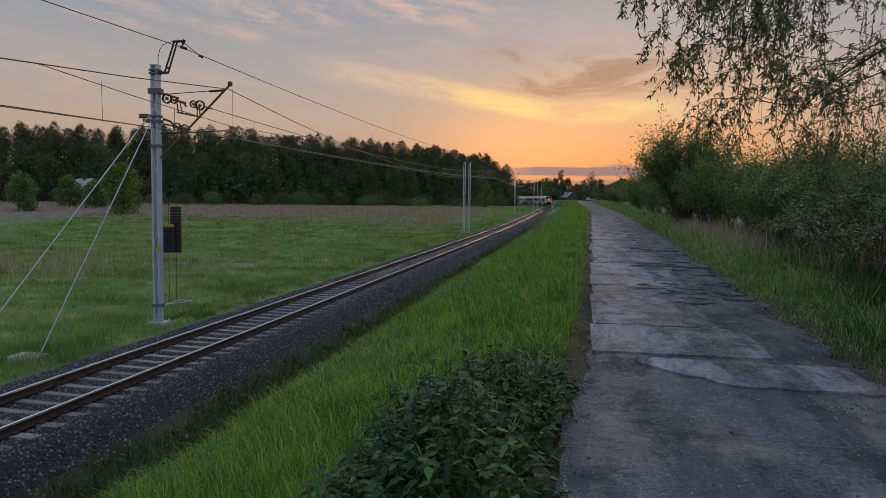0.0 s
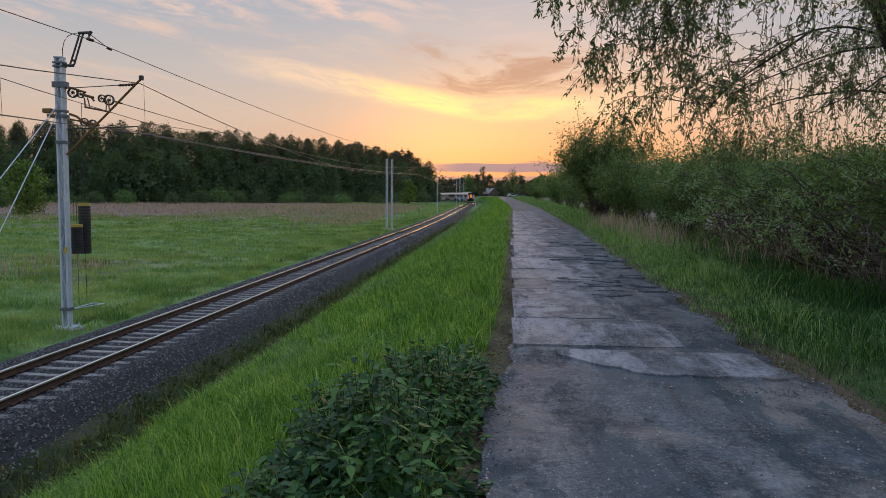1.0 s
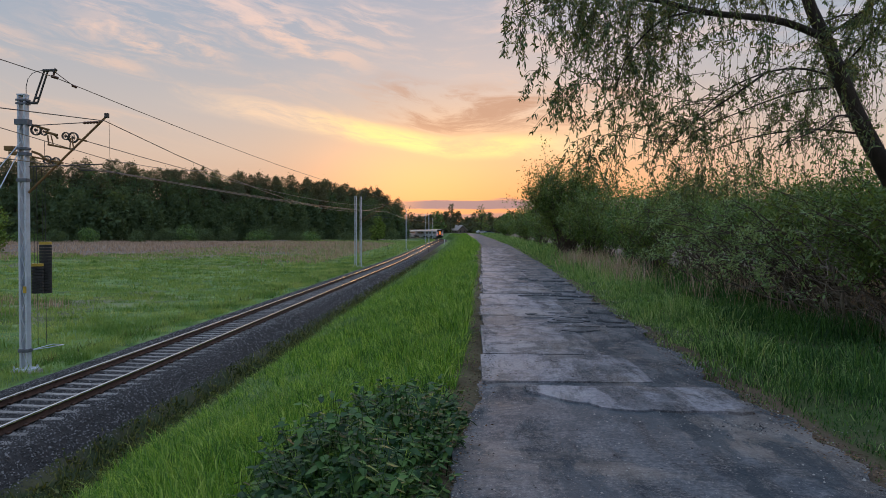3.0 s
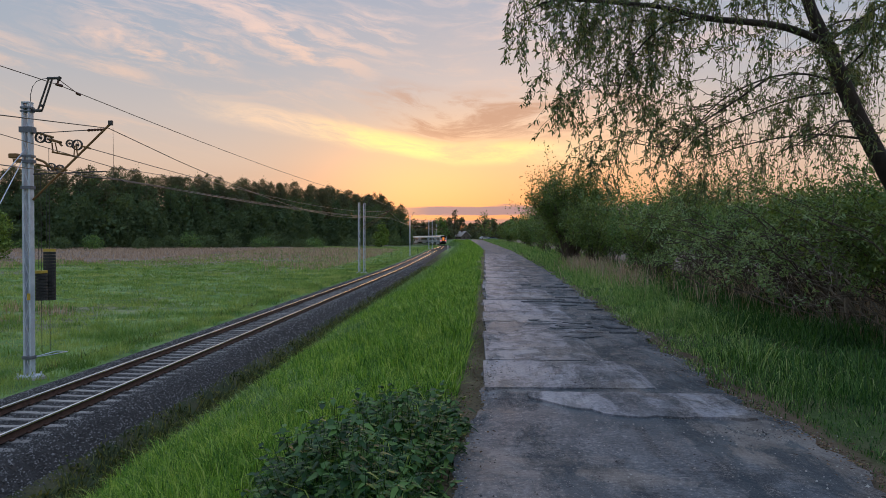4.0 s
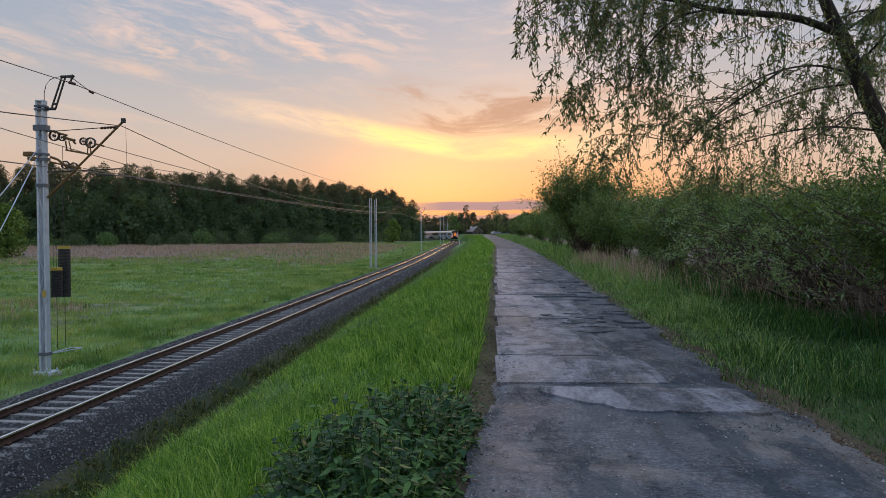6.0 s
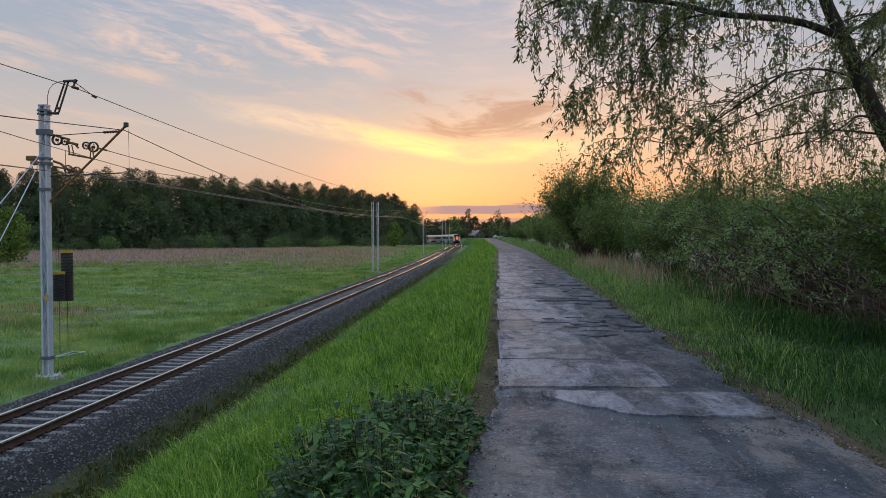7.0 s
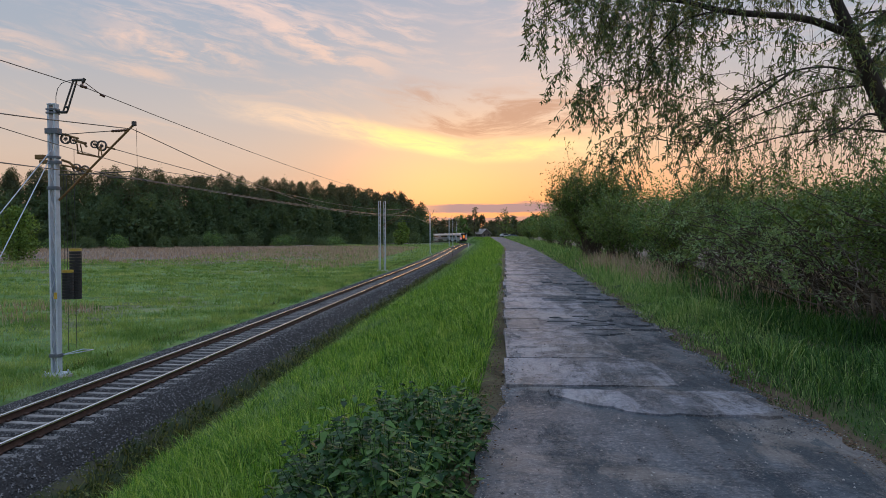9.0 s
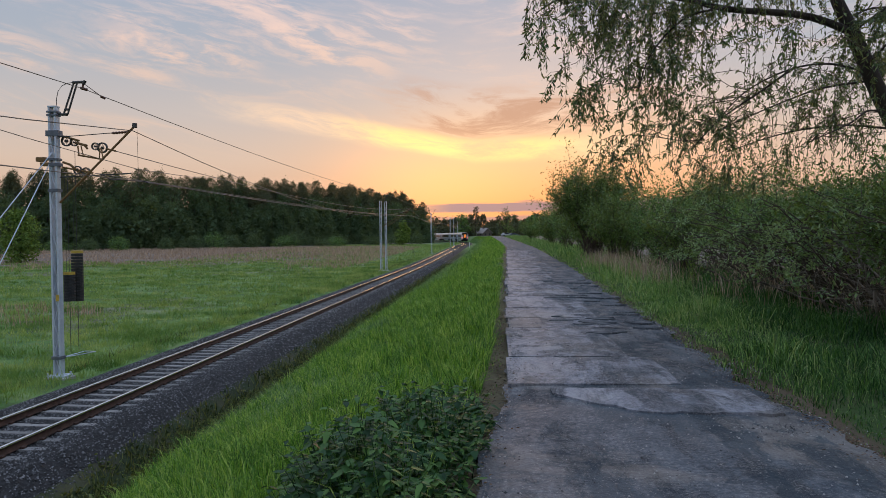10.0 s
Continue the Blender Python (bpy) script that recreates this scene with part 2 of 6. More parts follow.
def ground_material():
    """Soil and low turf; the meadow turns to dry reed stubble further off."""
    m = bpy.data.materials.new("turf_and_soil")
    m.use_nodes = True
    k = Nodes(m.node_tree)
    where = k.add("ShaderNodeTexCoord").outputs["Object"]
    s = k.add("ShaderNodeSeparateXYZ")
    k.put(s.inputs[0], where)
    big, mid, tiny = k.noise(where, 0.05, 4.0, 0.6), k.noise(where, 0.45, 5.0, 0.6, 0.5), k.noise(where, 9.0, 5.0, 0.7)
    f = k.math("ADD", k.math("MULTIPLY", mid, 0.72), k.math("MULTIPLY", tiny, 0.28))
    green = k.ramp(f, [(0.34, (0.055, 0.13, 0.034)), (0.5, (0.15, 0.27, 0.08)), (0.66, (0.29, 0.41, 0.145))])
    verge_shade = k.ramp(f, [(0.34, (0.022, 0.05, 0.016)), (0.66, (0.085, 0.13, 0.045))])      # verge ground darkened: shade under the long grass put into its colour
    green = k.mix(k.ramp01(s.outputs[0], 1.6, 2.6), green, verge_shade)
    dry = k.ramp(f, [(0.3, (0.17, 0.13, 0.105)), (0.5, (0.28, 0.225, 0.185)), (0.72, (0.40, 0.335, 0.285))])
    # the reed stubble lies in the meadow well away from the line
    reach = k.math("ADD", s.outputs[1], k.math("MULTIPLY", k.math("SUBTRACT", big, 0.5), 90.0))
    reach = k.math("ADD", reach, k.math("MULTIPLY", s.outputs[0], -0.25))
    reed = k.math("MULTIPLY", k.ramp01(reach, 118.0, 142.0), k.math("SUBTRACT", 1.0, k.ramp01(s.outputs[0], -42.0, -24.0)))
    patch = k.math("MULTIPLY", k.ramp01(k.noise(where, 0.07, 6.0, 0.65, 0.4), 0.50, 0.62), k.math("SUBTRACT", 1.0, k.ramp01(s.outputs[0], -24.0, -17.0)))
    behind = k.math("MULTIPLY", k.ramp01(s.outputs[0], 8.0, 11.0), 0.75)      # straw under and beyond the bushes
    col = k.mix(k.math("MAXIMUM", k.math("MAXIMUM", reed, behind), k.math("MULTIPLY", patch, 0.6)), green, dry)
    soil = k.ramp(f, [(0.34, (0.075, 0.050, 0.037)), (0.66, (0.20, 0.142, 0.108))])
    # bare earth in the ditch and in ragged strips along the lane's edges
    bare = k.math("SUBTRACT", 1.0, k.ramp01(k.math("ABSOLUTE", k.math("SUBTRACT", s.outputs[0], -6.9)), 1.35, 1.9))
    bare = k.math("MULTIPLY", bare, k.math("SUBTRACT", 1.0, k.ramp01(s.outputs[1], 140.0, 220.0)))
    edge_l = k.math("SUBTRACT", s.outputs[0], k.math("ADD", k.math("MULTIPLY", s.outputs[1], 0.016), -0.06))
    edge_r = k.math("SUBTRACT", s.outputs[0], k.math("ADD", k.math("MULTIPLY", s.outputs[1], 0.030), 2.62))
    wide = k.math("MULTIPLY", mid, 0.55)
    for q, share in ((edge_l, 1.0), (edge_r, 0.35)):
        bare = k.math("MAXIMUM", bare, k.math("SUBTRACT", 1.0, k.ramp01(k.math("SUBTRACT", k.math("ABSOLUTE", q), k.math("MULTIPLY", wide, share)), 0.02, 0.08 + 0.2 * share)))
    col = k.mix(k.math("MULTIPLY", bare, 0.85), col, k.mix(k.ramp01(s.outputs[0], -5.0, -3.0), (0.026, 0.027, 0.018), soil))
    col = k.mix(k.math("MULTIPLY", k.ramp01(k.noise(where, 1.3, 4.0), 0.42, 0.6), 0.55), col, k.mix(0.5, col, soil))
    b = k.add("ShaderNodeBsdfPrincipled")
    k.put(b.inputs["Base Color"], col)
    b.inputs["Roughness"].default_value, b.inputs["Specular IOR Level"].default_value = 0.9, 0.15
    r = k.add("ShaderNodeBump")
    r.inputs["Strength"].default_value, r.inputs["Distance"].default_value = 0.8, 0.05
    k.put(r.inputs["Height"], tiny)
    k.put(b.inputs["Normal"], r.outputs[0])
    k.put(k.add("ShaderNodeOutputMaterial").inputs[0], b.outputs[0])
    return m


def road_material(name, slab):
    """Old concrete and asphalt under grey dust, with gravel patches, tyre tracks and dark stains."""
    m = bpy.data.materials.new(name)
    m.use_nodes = True
    k = Nodes(m.node_tree)
    geo = k.add("ShaderNodeNewGeometry")
    where = geo.outputs["Position"]
    s = k.add("ShaderNodeSeparateXYZ")
    k.put(s.inputs[0], where)
    mp = k.add("ShaderNodeMapping")
    k.put(mp.inputs[0], where)
    mp.inputs["Scale"].default_value = (1.0, 0.22, 1.0)
    tracks = k.noise(mp.outputs[0], 2.6, 8.0, 0.72, 0.5)
    mid = k.noise(where, 1.1, 9.0, 0.74, 0.6)
    tiny = k.noise(where, 30.0, 4.0, 0.7)
    grit = k.noise(where, 120.0, 2.0, 0.6)
    base = k.ramp(k.math("ADD", k.math("MULTIPLY", mid, 0.5), k.math("MULTIPLY", tiny, 0.5)),
                  [(0.38, (0.165, 0.175, 0.21)), (0.5, (0.30, 0.31, 0.355)), (0.62, (0.43, 0.44, 0.485))] if slab else
                  [(0.38, (0.040, 0.050, 0.066)), (0.5, (0.115, 0.13, 0.152)), (0.62, (0.25, 0.262, 0.28))])
    gravel = k.ramp(k.math("ADD", k.math("MULTIPLY", tiny, 0.5), k.math("MULTIPLY", grit, 0.5)), [(0.40, (0.025, 0.026, 0.03)), (0.51, (0.10, 0.10, 0.105)), (0.62, (0.36, 0.345, 0.335))])
    # the crown and the far half of the road are broken up most
    worn = k.math("ADD", k.math("MULTIPLY", tracks, 0.55), k.math("MULTIPLY", mid, 0.45))
    worn = k.ramp01(k.math("ADD", worn, k.math("MULTIPLY", k.ramp01(s.outputs[0], 0.7, 1.7), 0.06 if slab else 0.05)), 0.50, 0.61)
    col = k.mix(k.math("MULTIPLY", worn, 0.8), base, gravel)
    long = k.add("ShaderNodeMapping")
    k.put(long.inputs[0], where)
    long.inputs["Scale"].default_value = (3.4, 0.10, 1.0)
    rut = k.ramp01(k.noise(long.outputs[0], 1.0, 6.0, 0.7, 0.25), 0.50, 0.64)
    col = k.mix(k.math("MULTIPLY", rut, 0.45 if slab else 0.5), col, k.mix(0.5, gravel, (0.05, 0.055, 0.07)))
    pale = k.ramp01(k.noise(where, 0.8, 7.0, 0.7, 0.8), 0.54, 0.66)
    col = k.mix(k.math("MULTIPLY", pale, 0.5), col, (0.33, 0.335, 0.34))
    stain = k.ramp01(k.noise(where, 0.6 if slab else 1.1, 10.0, 0.78, 0.6 if slab else 0.15), 0.50 if slab else 0.48, 0.57)
    col = k.mix(k.math("MULTIPLY", stain, 0.75 if slab else 0.85), col, k.mix(0.55 if slab else 0.8, gravel, (0.020, 0.040, 0.064)))
    dust = k.ramp01(k.noise(where, 0.55, 6.0, 0.66, 0.6), 0.47, 0.63)
    col = k.mix(k.math("MULTIPLY", dust, 0.40 if slab else 0.55), col, k.mix(tiny, (0.22, 0.19, 0.165), (0.40, 0.35, 0.31)))
    # damp blue-black patches drawn out along the wheel tracks, and pale grit
    drag = k.add("ShaderNodeMapping")
    k.put(drag.inputs[0], where)
    drag.inputs["Scale"].default_value = (2.0, 0.7, 1.0)
    damp = k.noise(drag.outputs[0], 1.0, 10.0, 0.72, 0.5)
    damp = k.ramp01(k.math("ADD", damp, k.math("MULTIPLY", k.ramp01(s.outputs[0], 0.4, 1.6), 0.03)), 0.54 if slab else 0.515, 0.585)
    col = k.mix(k.math("MULTIPLY", damp, 0.5 if slab else 0.85), col, k.mix(tiny, (0.015, 0.030, 0.044), (0.085, 0.112, 0.138)))
    speck = k.ramp01(k.noise(where, 55.0, 2.0, 0.5), 0.64, 0.70)
    col = k.mix(k.math("MULTIPLY", speck, 0.5), col, (0.46, 0.44, 0.42))
    b = k.add("ShaderNodeBsdfPrincipled")
    k.put(b.inputs["Base Color"], col)
    k.put(b.inputs["Roughness"], k.math("ADD", 0.62, k.math("MULTIPLY", worn, 0.25)))
    b.inputs["Specular IOR Level"].default_value = 0.35
    r = k.add("ShaderNodeBump")
    r.inputs["Strength"].default_value, r.inputs["Distance"].default_value = 0.9, 0.02
    k.put(r.inputs["Height"], k.math("ADD", k.math("MULTIPLY", tiny, k.math("ADD", 0.3, worn)), k.math("MULTIPLY", grit, k.math("MULTIPLY", worn, 0.6))))
    k.put(b.inputs["Normal"], r.outputs[0])
    k.put(k.add("ShaderNodeOutputMaterial").inputs[0], b.outputs[0])
    return m


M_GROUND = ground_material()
M_SLAB = road_material("old_concrete_slab", True)
M_ROAD = road_material("broken_asphalt", False)

# ---------------------------------------------------------------- mesh helpers


def smooth01(v, lo, hi):
    q = np.clip((np.asarray(v, float) - lo) / (hi - lo), 0, 1)
    return q * q * (3 - 2 * q)


def mesh_np(name, verts, faces, mat):
    """A mesh from arrays; all faces have as many corners as the array has columns."""
    me = bpy.data.meshes.new(name)
    verts, faces = np.asarray(verts, np.float32), np.asarray(faces, np.int32)
    me.vertices.add(len(verts))
    me.vertices.foreach_set("co", verts.ravel())
    me.loops.add(faces.size)
    me.loops.foreach_set("vertex_index", faces.ravel())
    me.polygons.add(len(faces))
    me.polygons.foreach_set("loop_start", np.arange(0, faces.size, faces.shape[1], dtype=np.int32))
    me.update(calc_edges=True)
    me.materials.append(mat)
    return me


def flat_shade(me, on=True):
    me.polygons.foreach_set("use_smooth", np.full(len(me.polygons), on))


def empty(name, at=(0, 0, 0), label="", category="", group="", kind=""):
    ob = new(name)
    ob.location = at
    ob.empty_display_size = 0.1
    return tagged(ob, label, category, group, kind)


def part(name, shape, material, parent, label=""):
    """Links a bmesh, or a mesh, as one object under a thing or a part, in the thing's own coordinates."""
    if isinstance(shape, bmesh.types.BMesh):
        me = bpy.data.meshes.new(name)
        shape.to_mesh(me)
        shape.free()
        me.materials.append(material)
    else:
        me = shape
    ob = new(name, me)
    ob.parent = parent
    return tagged(ob, label)


def add_box(bm, x0, x1, y0, y1, z0, z1, bevel=0.0):
    r = bmesh.ops.create_cube(bm, size=1)
    for v in r["verts"]:
        v.co = Vector(((x0 + x1) / 2 + v.co.x * (x1 - x0), (y0 + y1) / 2 + v.co.y * (y1 - y0), (z0 + z1) / 2 + v.co.z * (z1 - z0)))
    if bevel:
        edges = list({e for v in r["verts"] for e in v.link_edges})
        bmesh.ops.bevel(bm, geom=edges, offset=bevel, segments=1, affect="EDGES")
    return bm


def boxed(x0, x1, y0, y1, z0, z1, bevel=0.0):
    return add_box(bmesh.new(), x0, x1, y0, y1, z0, z1, bevel)


def tube_arrays(path, radii, sides=6, start=0):
    """Vertices and quads of a tapered tube along a path."""
    path, radii = np.asarray(path, float), np.broadcast_to(np.asarray(radii, float), (len(path),))
    t = np.gradient(path, axis=0)
    t /= np.linalg.norm(t, axis=1)[:, None] + 1e-9
    ref = np.where(np.abs(t[:, 2:3]) > 0.9, np.array([[1.0, 0, 0]]), np.array([[0, 0, 1.0]]))
    u = np.cross(t, ref)
    u /= np.linalg.norm(u, axis=1)[:, None] + 1e-9
    w = np.cross(t, u)
    a = np.arange(sides) * 2 * np.pi / sides
    v = path[:, None] + radii[:, None, None] * (np.cos(a)[None, :, None] * u[:, None] + np.sin(a)[None, :, None] * w[:, None])
    i, j = np.meshgrid(np.arange(len(path) - 1), np.arange(sides), indexing="ij")
    k = (j + 1) % sides
    f = np.stack([i * sides + j, i * sides + k, (i + 1) * sides + k, (i + 1) * sides + j], -1).reshape(-1, 4) + start
    return v.reshape(-1, 3), f


def tubes(name, list_of, mat, sides=6):
    """One mesh of several (path, radii) tubes."""
    vs, fs, c = [], [], 0
    for path, radii in list_of:
        v, f = tube_arrays(path, radii, sides, c)
        vs.append(v), fs.append(f)
        c += len(v)
    me = mesh_np(name, np.concatenate(vs), np.concatenate(fs), mat)
    flat_shade(me)
    return me


def line(a, b, n=2, sag=0.0):
    a, b = np.asarray(a, float), np.asarray(b, float)
    t = np.linspace(0, 1, n)[:, None]
    p = a + (b - a) * t
    p[:, 2] -= (4 * sag * t * (1 - t))[:, 0]
    return p


# ---------------------------------------------------------------- the lie of the land
RAIL = -2.3                       # rail head below the road
XT = -10.16                       # middle of the track
CURVE, BEND = 255.0, 470.0        # where the line begins to bear left, and how tightly


def bear(y):
    """How far the line has borne to the left."""
    return np.maximum(np.asarray(y, float) - CURVE, 0) ** 2 / (2 * BEND)


def track_rise(y):
    return 1.2 * smooth01(y, 80, 240)


def road_rise(y):
    return 1.2 * smooth01(y, 110, 280)


def road_mid(y):
    return np.interp(y, [-40, 5, 11, 18, 37, 100, 150, 200, 260, 330, 430, 700], [1.1, 1.32, 1.5, 1.62, 2.15, 3.35, 3.2, 2.0, 0.7, -5.2, -31.5, -208])


def road_half(y):
    return np.interp(y, [0, 5, 9, 14, 40, 100, 200], [1.5, 1.45, 1.28, 1.36, 1.62, 1.8, 1.9])


PROFILE = np.array([(-60, -3.2), (-20, -3.12), (-16, -3.10), (-15.2, -3.12), (-14.6, -3.42), (-14.1, -2.95), (-13.7, -2.64), (-12.5, -2.66), (-12.1, -2.58), (-11.7, -2.52), (-8.7, -2.56), (-8.4, -2.62), (-7.4, -3.06),
                    (-6.6, -3.12), (-5.8, -2.95), (-4.95, -2.05), (-4.25, -1.38), (-3.4, -0.95), (-2.2, -0.52), (-1.1, -0.22), (-0.3, -0.05)])


def ground_z(x, y):
    x, y = np.asarray(x, float), np.asarray(y, float)
    s = x + bear(y)
    edge_l, edge_r = road_mid(y) - road_half(y), road_mid(y) + road_half(y)
    # the bank stretches between the line and the road's edge
    push = np.clip(edge_l + bear(y), -1.5, 4)
    u = np.where(s > -5, -5 + (s + 5) * 4.9 / (4.9 + push), s)
    z = np.interp(u, PROFILE[:, 0], PROFILE[:, 1])
    right = np.maximum(x - edge_r, 0)
    z = z + np.where(right > 0, 0.07 * smooth01(right, 0.0, 0.9) - 0.45 * smooth01(right, 2.0, 9.0), 0)
    share = smooth01(s, -6, -1)
    z = z + track_rise(y) * (1 - share) + road_rise(y) * share
    away = np.hypot(x, y)
    meadow = smooth01(-s, 18, 40)
    z = z + meadow * (1.5 * smooth01(away, 60, 230) - track_rise(y) * 0.9)
    on_road = (x > edge_l - 0.2) & (x < edge_r + 0.2)
    soft = np.where((s < -12.6) | (s > -6.8), 1.0, 0.0) * np.where(on_road, 0.15, 1.0)
    wave = 0.05 * np.sin(x * 1.3 + np.sin(y * 0.7) * 1.5) * np.cos(y * 0.9 + x * 0.4) + 0.03 * np.sin(x * 3.1 + y * 2.3)
    z = z + soft * wave + meadow * 0.12 * np.sin(x * 0.21 + 1.7) * np.cos(y * 0.17)
    return z - np.where(on_road, 0.05, 0.0)


def build_ground():
    s = np.concatenate([[-1600, -900, -500, -300, -200, -140, -100, -75], np.arange(-60, -18, 2.0), np.arange(-18, 8, 0.22), np.arange(8, 30, 1.5), [35, 45, 60, 90, 140, 220, 400, 800, 1600]])
    y = np.concatenate([[-1500, -600, -200, -80, -30, -12, -5], np.arange(-2, 26, 0.3), np.arange(26, 70, 1.0), np.arange(70, 360, 4.0), np.arange(360, 700, 20.0), [800, 1000, 1400, 2000, 3000]])
    S, Y = np.meshgrid(s, y)
    X = S - bear(np.minimum(Y, 700)) * smooth01(Y, 100, 200)
    Z = ground_z(X, np.minimum(Y, 700))
    v = np.stack([X, Y, Z], -1).reshape(-1, 3)
    i, j = np.meshgrid(np.arange(len(y) - 1), np.arange(len(s) - 1), indexing="ij")
    w = len(s)
    f = np.stack([i * w + j, i * w + j + 1, (i + 1) * w + j + 1, (i + 1) * w + j], -1).reshape(-1, 4)
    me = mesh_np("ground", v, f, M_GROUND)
    flat_shade(me)
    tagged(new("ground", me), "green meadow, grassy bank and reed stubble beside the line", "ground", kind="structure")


build_ground()


def build_road():
    """The road bed: broken asphalt with a ragged edge, in one sheet."""
    y = np.concatenate([np.arange(-30, -2, 2.0), np.arange(-2, 30, 0.12), np.arange(30, 90, 0.6), np.arange(90, 430, 5.0)])
    k = 15
    q = np.linspace(-1, 1, k)
    rag = lambda y, ph: 0.07 * np.sin(y * 1.9 + ph) + 0.05 * np.sin(y * 5.3 + 2 * ph) + 0.03 * np.sin(y * 13.1 + ph)
    left = road_mid(y) - road_half(y) + 0.5 * rag(y, 0.4)
    right = road_mid(y) + road_half(y) + rag(y, 2.1)
    X = left[:, None] + (right - left)[:, None] * (q + 1) / 2
    Y = np.repeat(y[:, None], k, 1)
    Z = road_rise(Y) + 0.008 * np.sin(X * 2.1 + Y * 0.8) * np.sin(Y * 1.3) - 0.04 * np.abs(q) ** 8 - 0.006
    v = np.stack([X, Y, Z], -1).reshape(-1, 3)
    i, j = np.meshgrid(np.arange(len(y) - 1), np.arange(k - 1), indexing="ij")
    f = np.stack([i * k + j, i * k + j + 1, (i + 1) * k + j + 1, (i + 1) * k + j], -1).reshape(-1, 4)
    me = mesh_np("road", v, f, M_ROAD)
    flat_shade(me)
    return tagged(new("road", me), "worn grey lane of concrete slabs and broken asphalt", "road", kind="structure")


ROAD = build_road()

# ---------------------------------------------------------------- the railway


def track_x(y):
    return XT - bear(y)


def track_z(y):
    return RAIL + float(track_rise(y))


def build_rails():
    y = np.concatenate([np.arange(-30, 250, 5.0), np.arange(250, 520, 6.0)])
    section = [(-0.075, -0.172), (0.075, -0.172), (0.075, -0.160), (0.014, -0.138), (0.014, -0.045), (0.036, -0.034), (0.036, -0.004), (-0.036, -0.004), (-0.036, -0.034), (-0.014, -0.045),
               (-0.014, -0.138), (-0.075, -0.160)]
    head = ((-0.0375, -0.034), (-0.034, -0.004), (0.0, 0.003), (0.034, -0.004), (0.0375, -0.034))
    x, z = track_x(y), RAIL + track_rise(y)
    for side in (-0.7535, 0.7535):
        k = len(section)
        v = np.array([[(xx + side + a, yy, zz + b) for a, b in section] for xx, yy, zz in zip(x, y, z)]).reshape(-1, 3)
        i, j = np.meshgrid(np.arange(len(y) - 1), np.arange(k), indexing="ij")
        f = np.stack([i * k + j, i * k + (j + 1) % k, (i + 1) * k + (j + 1) % k, (i + 1) * k + j], -1).reshape(-1, 4)
        rail = tagged(new("rail", mesh_np("rail", v, f, M_RUST)), "rusty steel rail with a bright polished head", "rail", "rails of the track")
        v = np.array([[(xx + side + a, yy, zz + b) for a, b in head] for xx, yy, zz in zip(x, y, z)]).reshape(-1, 3)
        i, j = np.meshgrid(np.arange(len(y) - 1), np.arange(4), indexing="ij")
        f = np.stack([i * 5 + j, i * 5 + j + 1, (i + 1) * 5 + j + 1, (i + 1) * 5 + j], -1).reshape(-1, 4)
        part("running_surface", mesh_np("running_surface", v, f, M_RAILHEAD), None, rail, "bright polished rail head")


build_rails()


def build_bed():
    """The bed of crushed stone: a shaped bank with single stones lying on it."""
    y = np.concatenate([np.arange(-30, 200, 2.0), np.arange(200, 520, 8.0)])
    prof = np.array([(-2.45, -0.42), (-2.1, -0.30), (-1.75, -0.21), (-1.4, -0.18), (-1.1, -0.19), (-0.8, -0.215), (0, -0.225), (0.8, -0.215), (1.1, -0.19), (1.45, -0.18), (1.70, -0.215), (2.1, -0.46), (2.45, -0.65), (2.80, -0.82)])
    k = len(prof)
    X = track_x(y)[:, None] + prof[:, 0][None]
    Y = np.repeat(y[:, None], k, 1)
    Z = RAIL + track_rise(y)[:, None] + prof[:, 1][None]
    i, j = np.meshgrid(np.arange(len(y) - 1), np.arange(k - 1), indexing="ij")
    f = np.stack([i * k + j, i * k + j + 1, (i + 1) * k + j + 1, (i + 1) * k + j], -1).reshape(-1, 4)
    me = mesh_np("ballast", np.stack([X, Y, Z], -1).reshape(-1, 3), f, M_BED)
    bed = tagged(new("ballast", me), "bed of dark grey crushed stone under the track", "ballast", kind="structure")
    rng = np.random.default_rng(4)
    tri = np.array([(0, 1, 2), (0, 2, 3), (0, 3, 4), (0, 4, 1)])
    vs, fs, c = [], [], 0
    for y0, y1, dens, size in ((8, 26, 420, 0.025), (26, 60, 120, 0.038), (60, 120, 20, 0.065)):
        m = int((y1 - y0) * 5.6 * dens)
        yy = rng.uniform(y0, y1, m)
        ss = rng.uniform(-2.45, 2.95, m)
        zz = np.interp(ss, prof[:, 0], prof[:, 1])
        r = size * rng.uniform(0.55, 1.35, m)
        base = np.array([(0, 0, 1), (1, 0, 0.1), (0, 1, -0.1), (-1, 0, 0.1), (0, -1, 0)], float) - (0, 0, 0.45)
        p = base[None] * rng.uniform(0.6, 1.25, (m, 5, 3)) * r[:, None, None]
        a = rng.uniform(0, 6.28, m)
        ca, sa = np.cos(a)[:, None], np.sin(a)[:, None]
        tilt = rng.uniform(-0.7, 0.7, m)[:, None]
        q = np.stack([p[..., 0] * ca - p[..., 1] * sa, p[..., 0] * sa + p[..., 1] * ca, p[..., 2] + p[..., 0] * tilt], -1)
        q += np.stack([track_x(yy) + ss, yy, RAIL + track_rise(yy) + zz + r * 0.5], -1)[:, None]
        vs.append(q.reshape(-1, 3))
        fs.append((tri[None] + (np.arange(m) * 5)[:, None, None] + c).reshape(-1, 3))
        c += 5 * m
    stones = part("stones", mesh_np("stones", np.concatenate(vs), np.concatenate(fs), M_BALLAST), None, bed)
    tagged(stones, "loose grey crushed stones", kind="stuff")


build_bed()

# lattice masts, wires and tensioning gear


